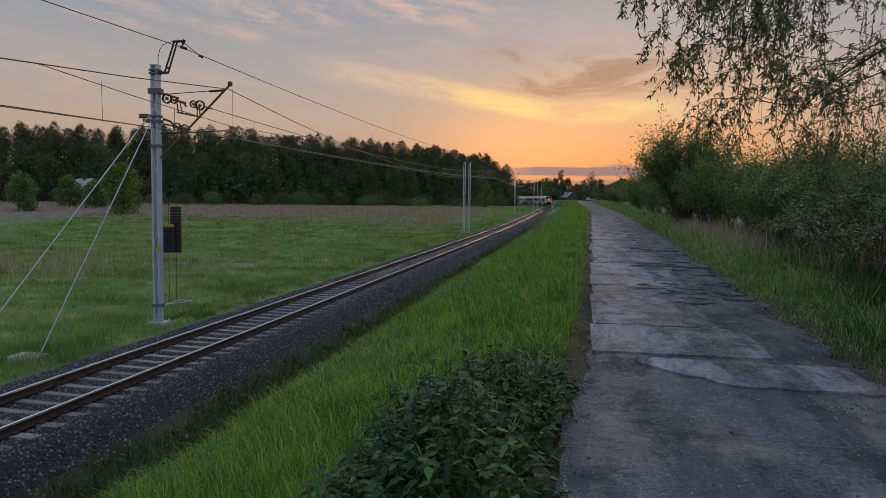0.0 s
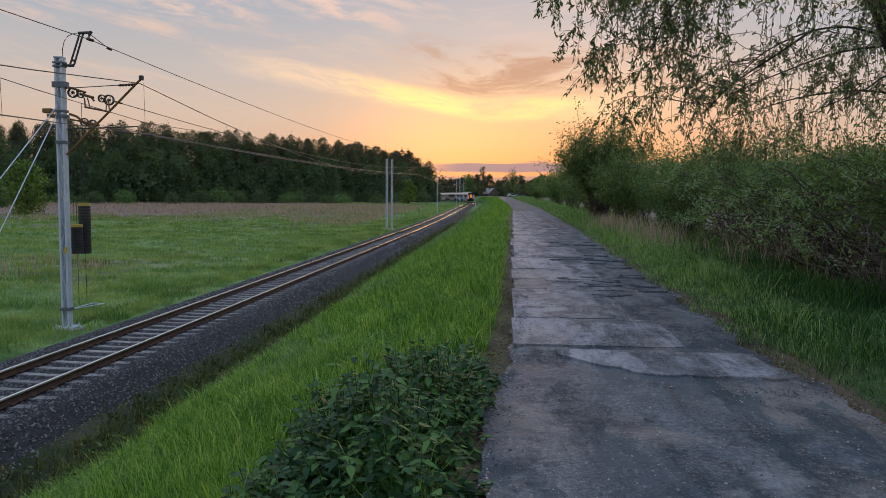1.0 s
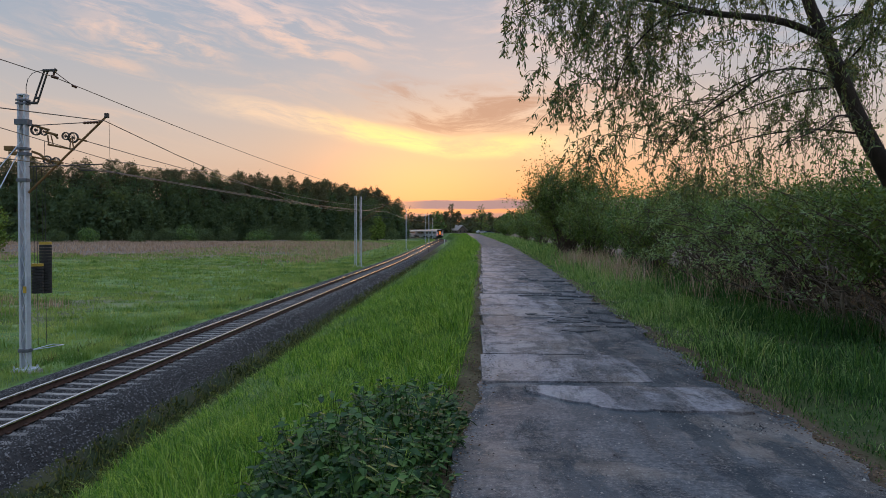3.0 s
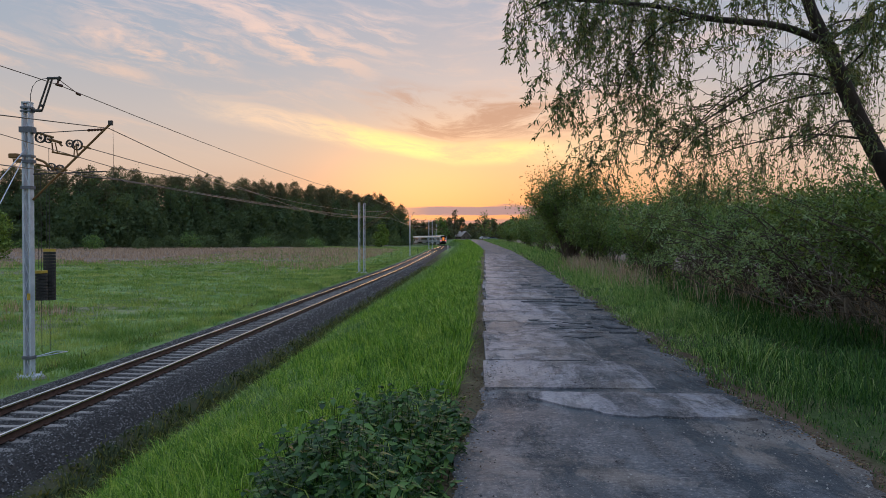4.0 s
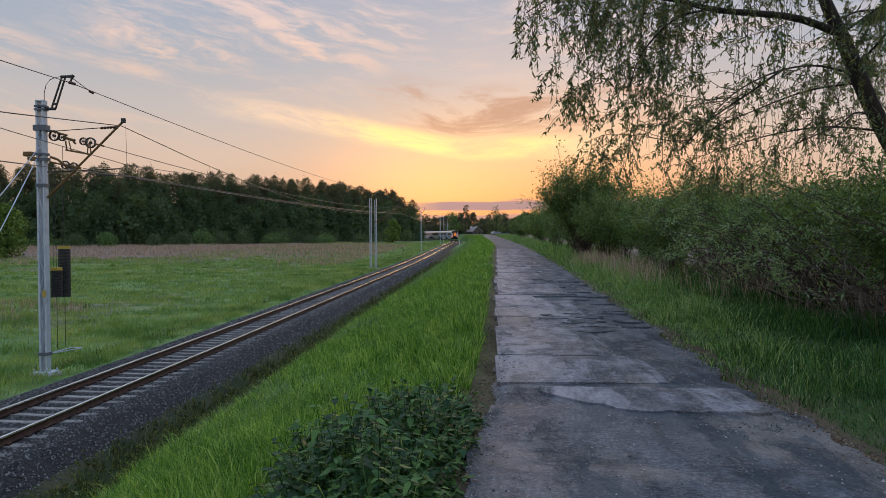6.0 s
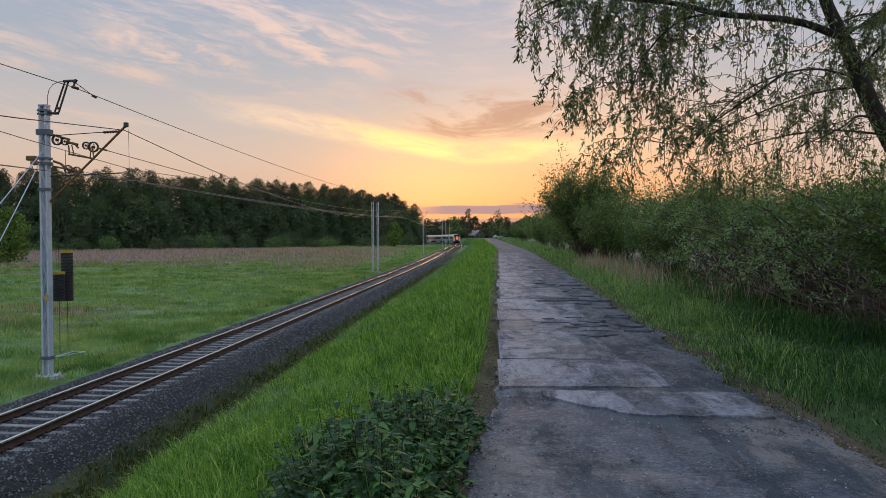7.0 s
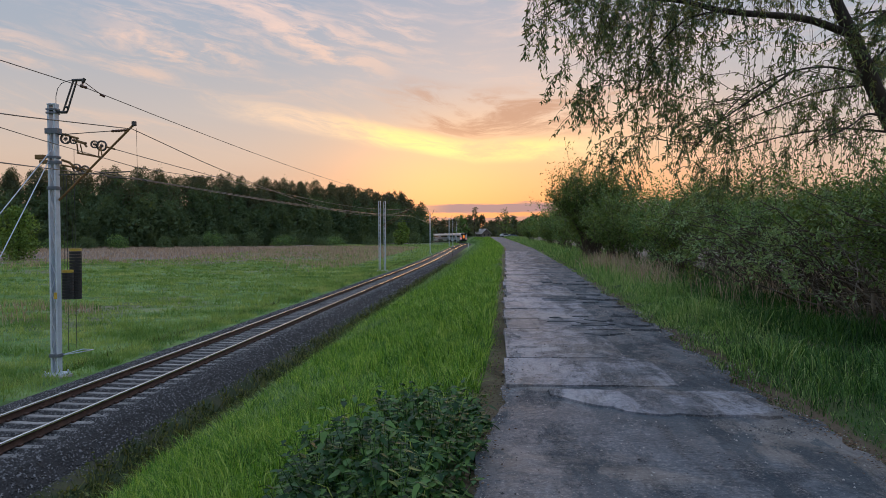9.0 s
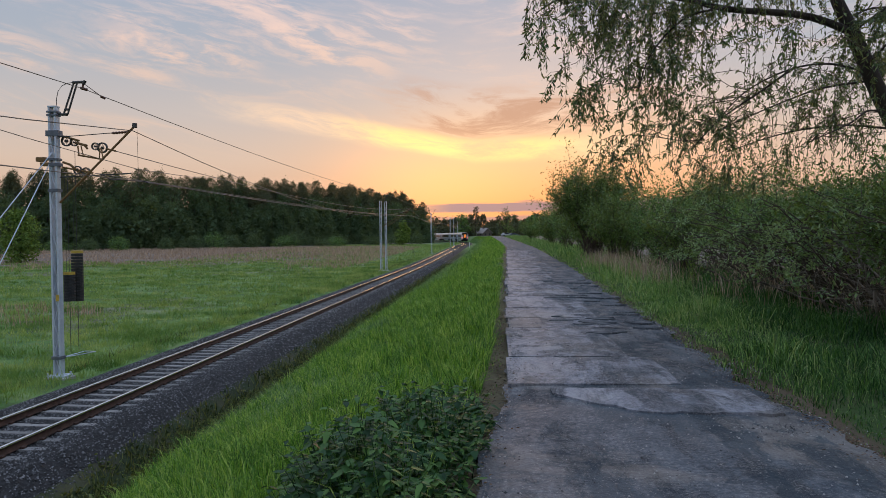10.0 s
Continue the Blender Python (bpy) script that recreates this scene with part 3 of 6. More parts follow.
def build_mast(at, h=8.26, w=0.25, label="grey galvanised lattice mast on a concrete base"):
    mast = empty("catenary_mast", at, label, "mast", "masts along the railway")
    for sx in (-1, 1):
        part("channel", boxed(min(sx * w / 2, sx * (w / 2 - 0.06)), max(sx * w / 2, sx * (w / 2 - 0.06)), -0.11, 0.11, 0.05, h, 0.008), M_GALV, mast)
    bm = bmesh.new()
    step, inner = 0.46, w / 2 - 0.055
    vs, fs = [], []
    for i in range(int((h - 0.8) / step)):
        z0 = 0.3 + i * step
        for fy in (-0.095, 0.095):
            a, b = ((-inner, z0), (inner, z0 + step)) if i % 2 else ((inner, z0), (-inner, z0 + step))
            q = [bm.verts.new((p[0], fy + dy, p[1] + dz)) for p in (a, b) for dy in (-0.01, 0.01) for dz in (-0.035, 0.035)]
            for c in ((0, 1, 5, 4), (2, 3, 7, 6), (0, 2, 6, 4), (1, 3, 7, 5)):
                bm.faces.new([q[k] for k in c])
    tagged(part("lacing", bm, M_GALV, mast, "slanting lattice bars of the mast"), kind="stuff")
    part("foot", boxed(-0.30, 0.30, -0.24, 0.24, 0.03, 0.09, 0.01), M_GALV, mast, "flanged steel base plate")
    part("cap", boxed(-w / 2 - 0.006, w / 2 + 0.006, -0.118, 0.118, h - 0.02, h + 0.02, 0.004), M_GALV, mast)
    part("plinth", boxed(-0.36, 0.36, -0.30, 0.30, -0.7, 0.03, 0.02), M_CONC, mast, "concrete foundation block")
    for bx in (-0.25, 0.25):
        for by in (-0.19, 0.19):
            part("bolt", boxed(bx - 0.02, bx + 0.02, by - 0.02, by + 0.02, 0.09, 0.16), M_GALV, mast)
    return mast


def build_cantilever(mast, tip=2.5, z=7.6, low=5.5, contact=5.9, full=True):
    """Strut, tie and steady arm that carry the wires over the track."""
    part("strut", tubes("strut", [(line((0.15, 0, low), (tip + 0.06, 0, z + 0.06)), 0.036)], M_RUSTARM, 8), None, mast, "slanting rusty yellow-brown tube")
    part("tie_rod", tubes("tie_rod", [(line((0.15, 0, z - 0.24), (tip - 0.12, 0, z - 0.12)), 0.014)], M_DARKSTEEL, 6), None, mast)
    ring = [(line((tip - 0.65 + 0.09 * i, 0, z - 0.155 + 0.004 * i), (tip - 0.60 + 0.09 * i, 0, z - 0.153 + 0.004 * i)), 0.04) for i in range(6)]
    part("insulator", tubes("insulator", ring + [(line((tip - 0.68, 0, z - 0.16), (tip - 0.12, 0, z - 0.12)), 0.022)], M_INSUL, 8), None, mast, "ribbed dark insulator")
    part("tip_clamp", boxed(tip - 0.02, tip + 0.10, -0.05, 0.05, z - 0.01, z + 0.13, 0.01), M_DARKSTEEL, mast)
    arm = [(line((0.16, 0, contact + 0.22), (tip - 0.1, 0, contact + 0.30)), 0.02), (np.array([(1.5, 0.0, contact + 0.27), (1.75, 0, contact + 0.12), (2.2, 0, contact + 0.1), (tip + 0.35, 0, contact + 0.04), (tip + 0.42, 0, contact)]), 0.016)]
    part("steady_arm", tubes("steady_arm", arm, M_DARKSTEEL, 6), None, mast, "grey steady arm for the contact wire")


def wheel(bm, at, r, axis_y=True):
    """A spoked pulley wheel, seen along the line."""
    m = 18
    for r0, r1, th in ((r * 0.78, r, 0.035), (0.0, r * 0.22, 0.05)):
        rings = []
        for i in range(m):
            a = 2 * math.pi * i / m
            rings.append([bm.verts.new((at[0] + rr * math.cos(a), at[1] + yy, at[2] + rr * math.sin(a))) for rr, yy in ((r0, -th), (r1, -th), (r1, th), (r0, th))])
        for i in range(m):
            p, q = rings[i], rings[(i + 1) % m]
            for k in range(4):
                bm.faces.new((p[k], p[(k + 1) % 4], q[(k + 1) % 4], q[k]))
    for i in range(5):
        a = 2 * math.pi * i / 5
        u, w = Vector((math.cos(a), 0, math.sin(a))), Vector((-math.sin(a), 0, math.cos(a)))
        c = Vector(at)
        q = [bm.verts.new(c + u * (r * s) + w * (0.02 * t) + Vector((0, yy, 0))) for s in (0.15, 0.85) for t in (-1, 1) for yy in (-0.015, 0.015)]
        for k in ((0, 1, 3, 2), (4, 5, 7, 6), (0, 1, 5, 4), (2, 3, 7, 6)):
            bm.faces.new([q[j] for j in k])


def build_masts():
    first = build_mast((-13.36, 21.6, RAIL - 0.30), label="grey lattice mast carrying tension pulleys and guy wires")
    build_cantilever(first, 2.5, 7.58, 5.35, 5.9)
    # the bracket at the top and the earth lead
    part("top_bracket", tubes("top_bracket", [(np.array([(0.12, 0, 8.05), (0.26, 0, 8.02), (0.44, 0, 8.02)]), 0.045), (line((0.32, 0, 8.03), (0.66, 0, 8.97)), 0.028),
                                             (line((0.45, 0, 8.03), (0.76, 0, 8.95)), 0.028), (line((0.38, 0, 8.18), (0.48, 0, 8.16)), 0.04), (line((0.62, 0, 8.98), (1.02, 0, 8.99)), 0.042), (line((0.94, 0, 8.92), (1.02, 0, 9.02)), 0.05)], M_DARKSTEEL, 6), None, first, "dark cranked steel bracket")
    part("earth_lead", tubes("earth_lead", [(np.array([(0.10, 0, 8.2), (0.10, 0, 8.5), (0.16, 0, 8.74), (0.28, 0, 8.89), (0.45, 0, 8.96), (0.7, 0, 8.99)]), 0.011)], M_DARKSTEEL, 5), None, first)
    part("line_insulator", tubes("line_insulator", [(line((0.96, 0.0, 8.94), (0.94, 0, 8.84)), 0.03), (line((0.90, -0.05, 8.80), (1.02, 0.1, 8.77)), 0.045), (line((1.0, 0, 8.92), (1.36, 0.35, 8.58)), 0.012), (line((1.33, 0.3, 8.60), (1.42, 0.4, 8.55)), 0.04)], M_INSUL, 8), None, first)
    for z, grow, half in ((8.10, 0.03, 0.03), (8.0, 0.03, 0.03), (7.45, 0.07, 0.085), (6.66, 0.04, 0.035), (6.5, 0.06, 0.05), (5.72, 0.03, 0.05), (0.62, 0.03, 0.05)):
        part("collar", boxed(-0.13 - grow, 0.13 + grow, -0.13, 0.13, z - half, z + half, 0.006), M_COLLAR, first, "bolted steel collar")
    part("mark_plate", boxed(0.02, 0.12, -0.125, -0.115, 2.35, 2.55), M_YELLOW, first, "small yellow plate")
    part("guide_bracket", tubes("guide_bracket", [(np.array([(0.16, 0.1, 0.62), (0.5, 0.3, 0.66), (0.66, 0.9, 0.66), (0.2, 1.1, 0.64), (0.12, 0.2, 0.62)]), 0.016)], M_GALV, 5), None, first)
    part("cross_box", boxed(-0.55, -0.27, -0.10, 0.10, 6.60, 6.74, 0.02), M_RUSTARM, first, "small rusty steel anchor box")
    part("cross_box", boxed(-0.38, -0.12, -0.14, 0.14, 6.47, 6.57, 0.01), M_RUSTARM, first, "small rusty steel anchor box")
    for z0, xs in ((7.25, (0.24, 0.46, 1.10, 1.30)), (6.42, (0.58, 0.82))):
        for k, xw in enumerate(xs):
            bm = bmesh.new()
            wheel(bm, (xw, 0.25 + 0.05 * k, z0 - 0.2 * xw + 0.05), (0.165, 0.12, 0.12, 0.165)[k] if len(xs) > 2 else 0.13)
            part("pulley", bm, M_DARKSTEEL, first, "spoked iron pulley wheel")
    yoke = [(line((0.14, 0.2, 7.40), (0.62, 0.3, 7.26)), 0.035), (line((0.5, 0.3, 7.2), (0.86, 0.3, 7.10)), 0.045), (line((0.78, 0.3, 7.12), (0.88, 0.3, 7.0)), 0.03), (line((0.58, 0.28, 7.1), (0.60, 0.3, 6.80)), 0.022),
            (line((0.68, 0.28, 7.1), (0.74, 0.3, 6.80)), 0.018), (line((0.57, 0.3, 6.82), (1.36, 0.35, 6.67)), 0.032), (line((1.34, 0.35, 6.67), (1.29, 0.35, 7.02)), 0.02), (line((1.22, 0.35, 6.70), (1.25, 0.35, 7.02)), 0.018),
            (line((1.46, 0.35, 7.0), (1.72, 0.4, 6.93)), 0.03), (np.array([(0.14, 0.2, 6.60), (0.36, 0.22, 6.52), (0.62, 0.25, 6.30), (0.70, 0.25, 6.28)]), 0.04), (line((0.14, 0.2, 6.44), (1.05, 0.28, 6.26)), 0.03)]
    part("pulley_yoke", tubes("pulley_yoke", yoke, M_RUSTARM, 6), None, first, "rust-brown pulley frame")
    # stacked weights hang on rods behind the mast
    for wy, z0, z1, wd in ((0.42, 2.30, 3.22, 0.17), (0.86, 2.27, 3.88, 0.18)):
        rods = part("weight_rod", tubes("weight_rod", [(line((0.14, wy, 0.7), (0.14, wy, 7.0 if wd > 0.17 else 6.2)), 0.009), (line((0.05, wy, z1), (0.05, wy, 6.2)), 0.006)], M_DARKSTEEL, 5), None, first)
        m = int((z1 - z0) / 0.092)
        for i in range(m):
            za = z0 + i * (z1 - z0) / m
            bm = bmesh.new()
            bmesh.ops.create_cone(bm, cap_ends=True, segments=14, radius1=wd, radius2=wd, depth=(z1 - z0) / m - 0.012, matrix=Matrix.Translation((0.14, wy, za + 0.045)))
            part("weight", bm, M_YELLOW if i == m - 1 else M_WEIGHT, rods, "round iron weight, the topmost painted yellow" if i == m - 1 else "round black iron weight")
    others = [(-13.75, 88.0, 1.0), (-13.22, 88.6, -1), (-13.2, 152.0, 1.0), (-13.3, 218.0, 1.0), (-12.5, 222.0, -1), (-13.6, 283.0, 1.0)]
    for x, y, c in others:
        m = build_mast((x - float(bear(y)), y, track_z(y) - 0.30), 8.45)
        build_cantilever(m, track_x(y) - x + float(bear(y)) + 0.25 * c, 7.58 if c > 0 else 7.2, 5.35, 5.9)
        part("top_bracket", tubes("top_bracket", [(np.array([(0.12, 0, 8.1), (0.4, 0, 8.1), (0.8, 0, 9.1), (1.0, 0, 9.1)]), 0.035)], M_DARKSTEEL, 5), None, m)


build_masts()


def build_wires():
    ys = [-45.0, 21.6, 88.0, 152.0, 218.0, 283.0, 350.0]

    def run(name, label, off, sag, r, mat=M_BRONZE):
        pts = []
        for a, b in zip(ys, ys[1:]):
            pa, pb = (np.array([track_x(q) + off(q)[0], q, track_z(q) + off(q)[1]]) for q in (a, b))
            pts.append(line(pa, pb, 14, sag)[:-1])
        me = tubes(name, [(np.concatenate(pts), r)], mat, 5)
        tagged(new(name, me), label, "wire", "overhead wires of the railway")

    lift = lambda q: float(np.interp(q, [-45, 21.6, 88, 152, 218], [0, 0.08, 0.85, 0.3, 0]))    # raised through the overlap span
    zig = lambda q: 0.22 if round((q - 21.6) / 66) % 2 else -0.22
    run("messenger_wire", "dark copper messenger wire sagging between masts", lambda q: (-0.72 if q < 30 else 0.05, 7.18), 1.6, 0.014)
    run("contact_wire", "thin copper contact wire over the track", lambda q: (zig(q) - 0.25, 5.56 + lift(q)), 0.28, 0.011)
    run("contact_wire", "thin copper contact wire over the track", lambda q: (zig(q) - 0.19, 5.57 + lift(q)), 0.36, 0.009)
    run("feeder_wire", "dark feeder wire strung along the mast tops", lambda q: (-2.24, 8.48 if q < 30 else 8.8), 0.42, 0.014)
    # the tensioned pair leaves the pulleys and joins the line one span on
    z = RAIL
    first = np.array([-13.36, 21.6, RAIL - 0.30])
    for a, b, sag in ((first + (1.6, 0.4, 6.96), (-10.4, 88, z + 7.2), 0.7), (first + (1.05, 0.4, 6.26), (-10.0, 88, z + 6.3), 0.25)):
        tagged(new("tension_wire", tubes("tension_wire", [(line(a, b, 16, sag), 0.013)], M_BRONZE, 5)), "tensioned wire running from the mast's pulleys", "wire", "overhead wires of the railway")
    # the stitch wire slung under the messenger at the mast, with its droppers
    mess = lambda q: z + 7.18 - 4 * 1.6 * ((q + 45) / 66.6 if q < 21.6 else (q - 21.6) / 66.4) * (1 - ((q + 45) / 66.6 if q < 21.6 else (q - 21.6) / 66.4))
    stitch = np.array([(XT - 0.72, 13.4, mess(13.4)), (XT - 0.66, 16.5, z + 6.28), (XT - 0.60, 21.6, z + 6.02), (XT - 0.60, 26.0, z + 6.1), (XT - 0.6, 30.5, mess(30.5))])
    tagged(new("stitch_wire", tubes("stitch_wire", [(stitch, 0.010)], M_BRONZE, 5)), "thin stitch wire slung under the messenger wire", "wire", "overhead wires of the railway")
    for y, za in ((15.2, z + 6.45), (21.62, z + 7.2), (27.5, z + 6.2)):
        tagged(new("dropper", tubes("dropper", [(line((XT - 0.6, y, za), (XT - 0.58, y, z + 5.5)), 0.006)], M_BRONZE, 4)), "thin vertical dropper between the overhead wires", "dropper", "droppers of the overhead line")
    for y in (-14.0, -4.0, 6.0, 34.0, 43.0, 55.0, 67.0, 78.0, 98.0, 110.0, 122.0):
        k = max(i for i in range(len(ys)) if ys[i] <= y)
        t = (y - ys[k]) / (ys[k + 1] - ys[k])
        top = 7.20 - 4 * 1.6 * t * (1 - t) + track_z(y)
        xa = (-0.72 if ys[k] < 30 else 0.05) * (1 - t) + (-0.72 if ys[k + 1] < 30 else 0.05) * t
        tagged(new("dropper", tubes("dropper", [(line((XT + xa, y, top), (XT - 0.15, y, track_z(y) + 5.5)), 0.006)], M_BRONZE, 4)), "thin vertical dropper between the overhead wires", "dropper", "droppers of the overhead line")
    # guy wires to their anchor blocks
    for a, b in (((0.0, -0.12, 6.86), (-13.62, 13.5, -2.75)), ((-0.1, -0.12, 6.5), (-13.68, 16.5, -2.75))):
        tagged(new("guy_wire", tubes("guy_wire", [(line(first + a, b), 0.015)], M_GALV, 6)), "pale steel guy rod bracing the mast", "guy wire", "guys of the mast")
        zz = float(ground_z(b[0], b[1]))
        blk = boxed(-0.38, 0.38, -0.30, 0.30, -0.3, 0.06, 0.03)
        me = bpy.data.meshes.new("anchor_block")
        blk.to_mesh(me), blk.free()
        me.materials.append(M_CONC)
        ob = new("anchor_block", me)
        ob.location = (b[0] - 0.15, b[1] - 0.1, zz)
        tagged(ob, "low pale concrete anchor block in the grass", "block", "anchor blocks of the guys")


build_wires()



def build_posts():
    """Small trackside posts: a white marker by the bend and dark stakes along the line."""
    M_WHITE = plain("white_post_paint", (0.75, 0.76, 0.78), 0.5)
    for x, y, h, w, mat, lean, label in ((-7.5, 214.0, 1.3, 0.22, M_WHITE, 0, "short white marker post beside the rails"), (-8.1, 143.0, 0.9, 0.09, M_DARKSTEEL, 0, "short dark stake beside the stone bed"),
                                         (-17.6, 160.0, 1.1, 0.09, M_DARKSTEEL, 20, "leaning dark stake in the trackside grass"), (-15.0, 196.0, 0.9, 0.10, M_DARKSTEEL, 0, "short dark stake in the trackside grass")):
        post = empty("trackside_post", (x, y, float(ground_z(x, y)) - 0.05), label, "post", "posts along the railway")
        post.rotation_euler = (0, radians(-lean), 0)
        part("shaft", boxed(-w / 2, w / 2, -w / 2, w / 2, 0, h, 0.01), mat, post)
        part("head", boxed(-w * 0.7, w * 0.7, -w * 0.35, w * 0.35, h, h + 0.28, 0.01), mat, post)


build_posts()

# ---------------------------------------------------------------- the train
M_COACH = surface("coach_pale_paint", [(0.46, 0.49, 0.54), (0.56, 0.59, 0.64)], 0.8, 0.35, 0.0, 0.03)
M_COACHBLUE = surface("coach_blue_paint", [(0.05, 0.08, 0.20), (0.08, 0.12, 0.28)], 1.0, 0.35, 0.0, 0.02)
M_ROOF = surface("coach_roof_paint", [(0.40, 0.40, 0.40), (0.55, 0.55, 0.54), (0.62, 0.62, 0.61)], 1.2, 0.32, 0.15, 0.08)
M_UNDER = surface("grimy_running_gear", [(0.012, 0.012, 0.013), (0.04, 0.036, 0.033)], 2.0, 0.8, 0.2, 0.3)
M_PANE = plain("dark_tinted_glass", (0.02, 0.022, 0.02), 0.08)
M_TAIL = plain("red_tail_light", (0.5, 0.02, 0.01), 0.3, 0, (1.0, 0.05, 0.02), 6.0)
M_CABIN = plain("lit_orange_gangway_door", (0.55, 0.16, 0.04), 0.4, 0, (1.0, 0.28, 0.05), 0.55)
M_BLACK = plain("black_rubber", (0.015, 0.015, 0.016), 0.7)
M_RED = plain("red_emblem_paint", (0.5, 0.04, 0.03), 0.4)


def coach_section(bulge=1.0):
    pts = [(-1.40, 1.05), (-1.415, 2.0), (-1.41, 3.05)]
    pts += [(-1.41 + 0.56 * (1 - math.cos(a)) * 1.0, 3.05 + 0.66 * math.sin(a)) for a in np.linspace(0.2, 1.25, 5)]
    pts += [(-0.6, 3.88), (0.0, 3.98)]
    return pts + [(-x, z) for x, z in reversed(pts[:-1])]


def loft(profile, y0, y1, closed=True, taper=0.0):
    bm = bmesh.new()
    a = [bm.verts.new((x * (1 - taper), y0, z)) for x, z in profile]
    b = [bm.verts.new((x, y1, z)) for x, z in profile]
    m = len(profile)
    for i in range(m if closed else m - 1):
        bm.faces.new((a[i], a[(i + 1) % m], b[(i + 1) % m], b[i]))
    if closed:
        bm.faces.new(a[::-1]), bm.faces.new(b)
    return bm


def build_coach(m, tail=False):
    L = 26.0
    coach = empty("railway_coach", (0, 0, 0), "pale blue-grey passenger coach with a dark window band" if not tail else "tail coach with red lights and orange-lit gangway door", "train coach", "coaches of the train")
    full = coach_section()
    part("body", loft([p for p in full if p[1] <= 3.06], 0.25, L - 0.25), M_COACH, coach)
    part("roof", loft([p for p in full if p[1] >= 3.04], 0.2, L - 0.2), M_ROOF, coach, "pale rounded roof")
    part("underframe", boxed(-1.25, 1.25, 0.6, L - 0.6, 0.62, 1.06, 0.03), M_UNDER, coach)
    for y in (9.0, 15.0):
        part("skirt_box", boxed(-1.36, 1.36, y - 2.6, y + 2.6, 0.45, 1.1, 0.04), M_COACH, coach, "grey underfloor equipment box")
    for s in (-1, 1):
        part("window_band", boxed(min(s * 1.405, s * 1.428), max(s * 1.405, s * 1.428), 3.3, L - 3.3, 2.05, 2.98, 0.005), M_PANE, coach, "long band of dark windows")
        part("stripe", boxed(min(s * 1.40, s * 1.426), max(s * 1.40, s * 1.426), 2.2, L - 2.2, 1.42, 1.55), M_COACHBLUE, coach, "narrow dark blue stripe")
        part("emblem", boxed(min(s * 1.40, s * 1.427), max(s * 1.40, s * 1.427), 7.2, 7.9, 1.60, 2.0), M_RED, coach, "small red painted emblem")
        for y in (1.3, L - 1.3):
            door = part("door", boxed(min(s * 1.40, s * 1.43), max(s * 1.40, s * 1.43), y - 0.45, y + 0.45, 1.0, 3.0, 0.005), M_COACHBLUE if not tail else M_COACH, coach, "plug door with a narrow window")
            part("door_window", boxed(min(s * 1.42, s * 1.438), max(s * 1.42, s * 1.438), y - 0.2, y + 0.2, 1.95, 2.8), M_PANE, door)
    for y in (3.4, L - 3.4):
        bogie = part("bogie", boxed(-1.15, 1.15, y - 1.5, y + 1.5, 0.42, 0.72, 0.05), M_UNDER, coach, "grimy two-axle bogie")
        for wy in (y - 1.25, y + 1.25):
            for wx in (-0.75, 0.75):
                bm = bmesh.new()
                bmesh.ops.create_cone(bm, cap_ends=True, segments=20, radius1=0.46, radius2=0.44, depth=0.12, matrix=Matrix.Translation((wx, wy, 0.46)) @ Matrix.Rotation(math.pi / 2, 4, "Y"))
                part("wheel", bm, M_DARKSTEEL, bogie, "steel wheel")
    for y in (3.0, 8.0, 19.0):
        part("roof_vent", boxed(-0.35, 0.35, y - 0.5, y + 0.5, 3.9, 4.05, 0.03), M_ROOF, coach)
    for y in (-0.05, L - 0.25):
        part("gangway", boxed(-0.66, 0.66, y, y + 0.3, 1.0, 3.35, 0.04), M_BLACK, coach, "black rubber gangway")
    if tail:
        part("end_cap", boxed(-1.1, 1.1, 0.1, 0.24, 2.95, 3.75, 0.05), M_UNDER, coach, "dark end wall under the roof")
        part("gangway_door", boxed(-0.42, 0.42, -0.10, -0.06, 1.75, 3.1, 0.01), M_CABIN, coach, "orange-lit gangway door")
        for x in (-1.08, 1.08):
            bm = bmesh.new()
            bmesh.ops.create_cone(bm, cap_ends=True, segments=16, radius1=0.11, radius2=0.10, depth=0.10, matrix=Matrix.Translation((x, 0.2, 1.75)) @ Matrix.Rotation(math.pi / 2, 4, "X"))
            part("tail_light", bm, M_TAIL, coach, "glowing red tail light")
            bm = bmesh.new()
            bmesh.ops.create_cone(bm, cap_ends=True, segments=16, radius1=0.25, radius2=0.25, depth=0.10, matrix=Matrix.Translation((x * 0.82, -0.25, 1.05)) @ Matrix.Rotation(math.pi / 2, 4, "X"))
            part("buffer", bm, M_UNDER, coach, "round black buffer")
    coach.matrix_basis = m
    return coach


def build_train():
    y = 301.0
    for i in range(5):
        x0, x1 = float(track_x(y)), float(track_x(y + 25.5))
        turn = math.degrees(math.atan2(x0 - x1, 25.5))
        build_coach(pose(x0, y, track_z(y), 0, 0, turn), i == 0)
        y += 26.4 * math.cos(radians(turn))


build_train()

# ---------------------------------------------------------------- plants


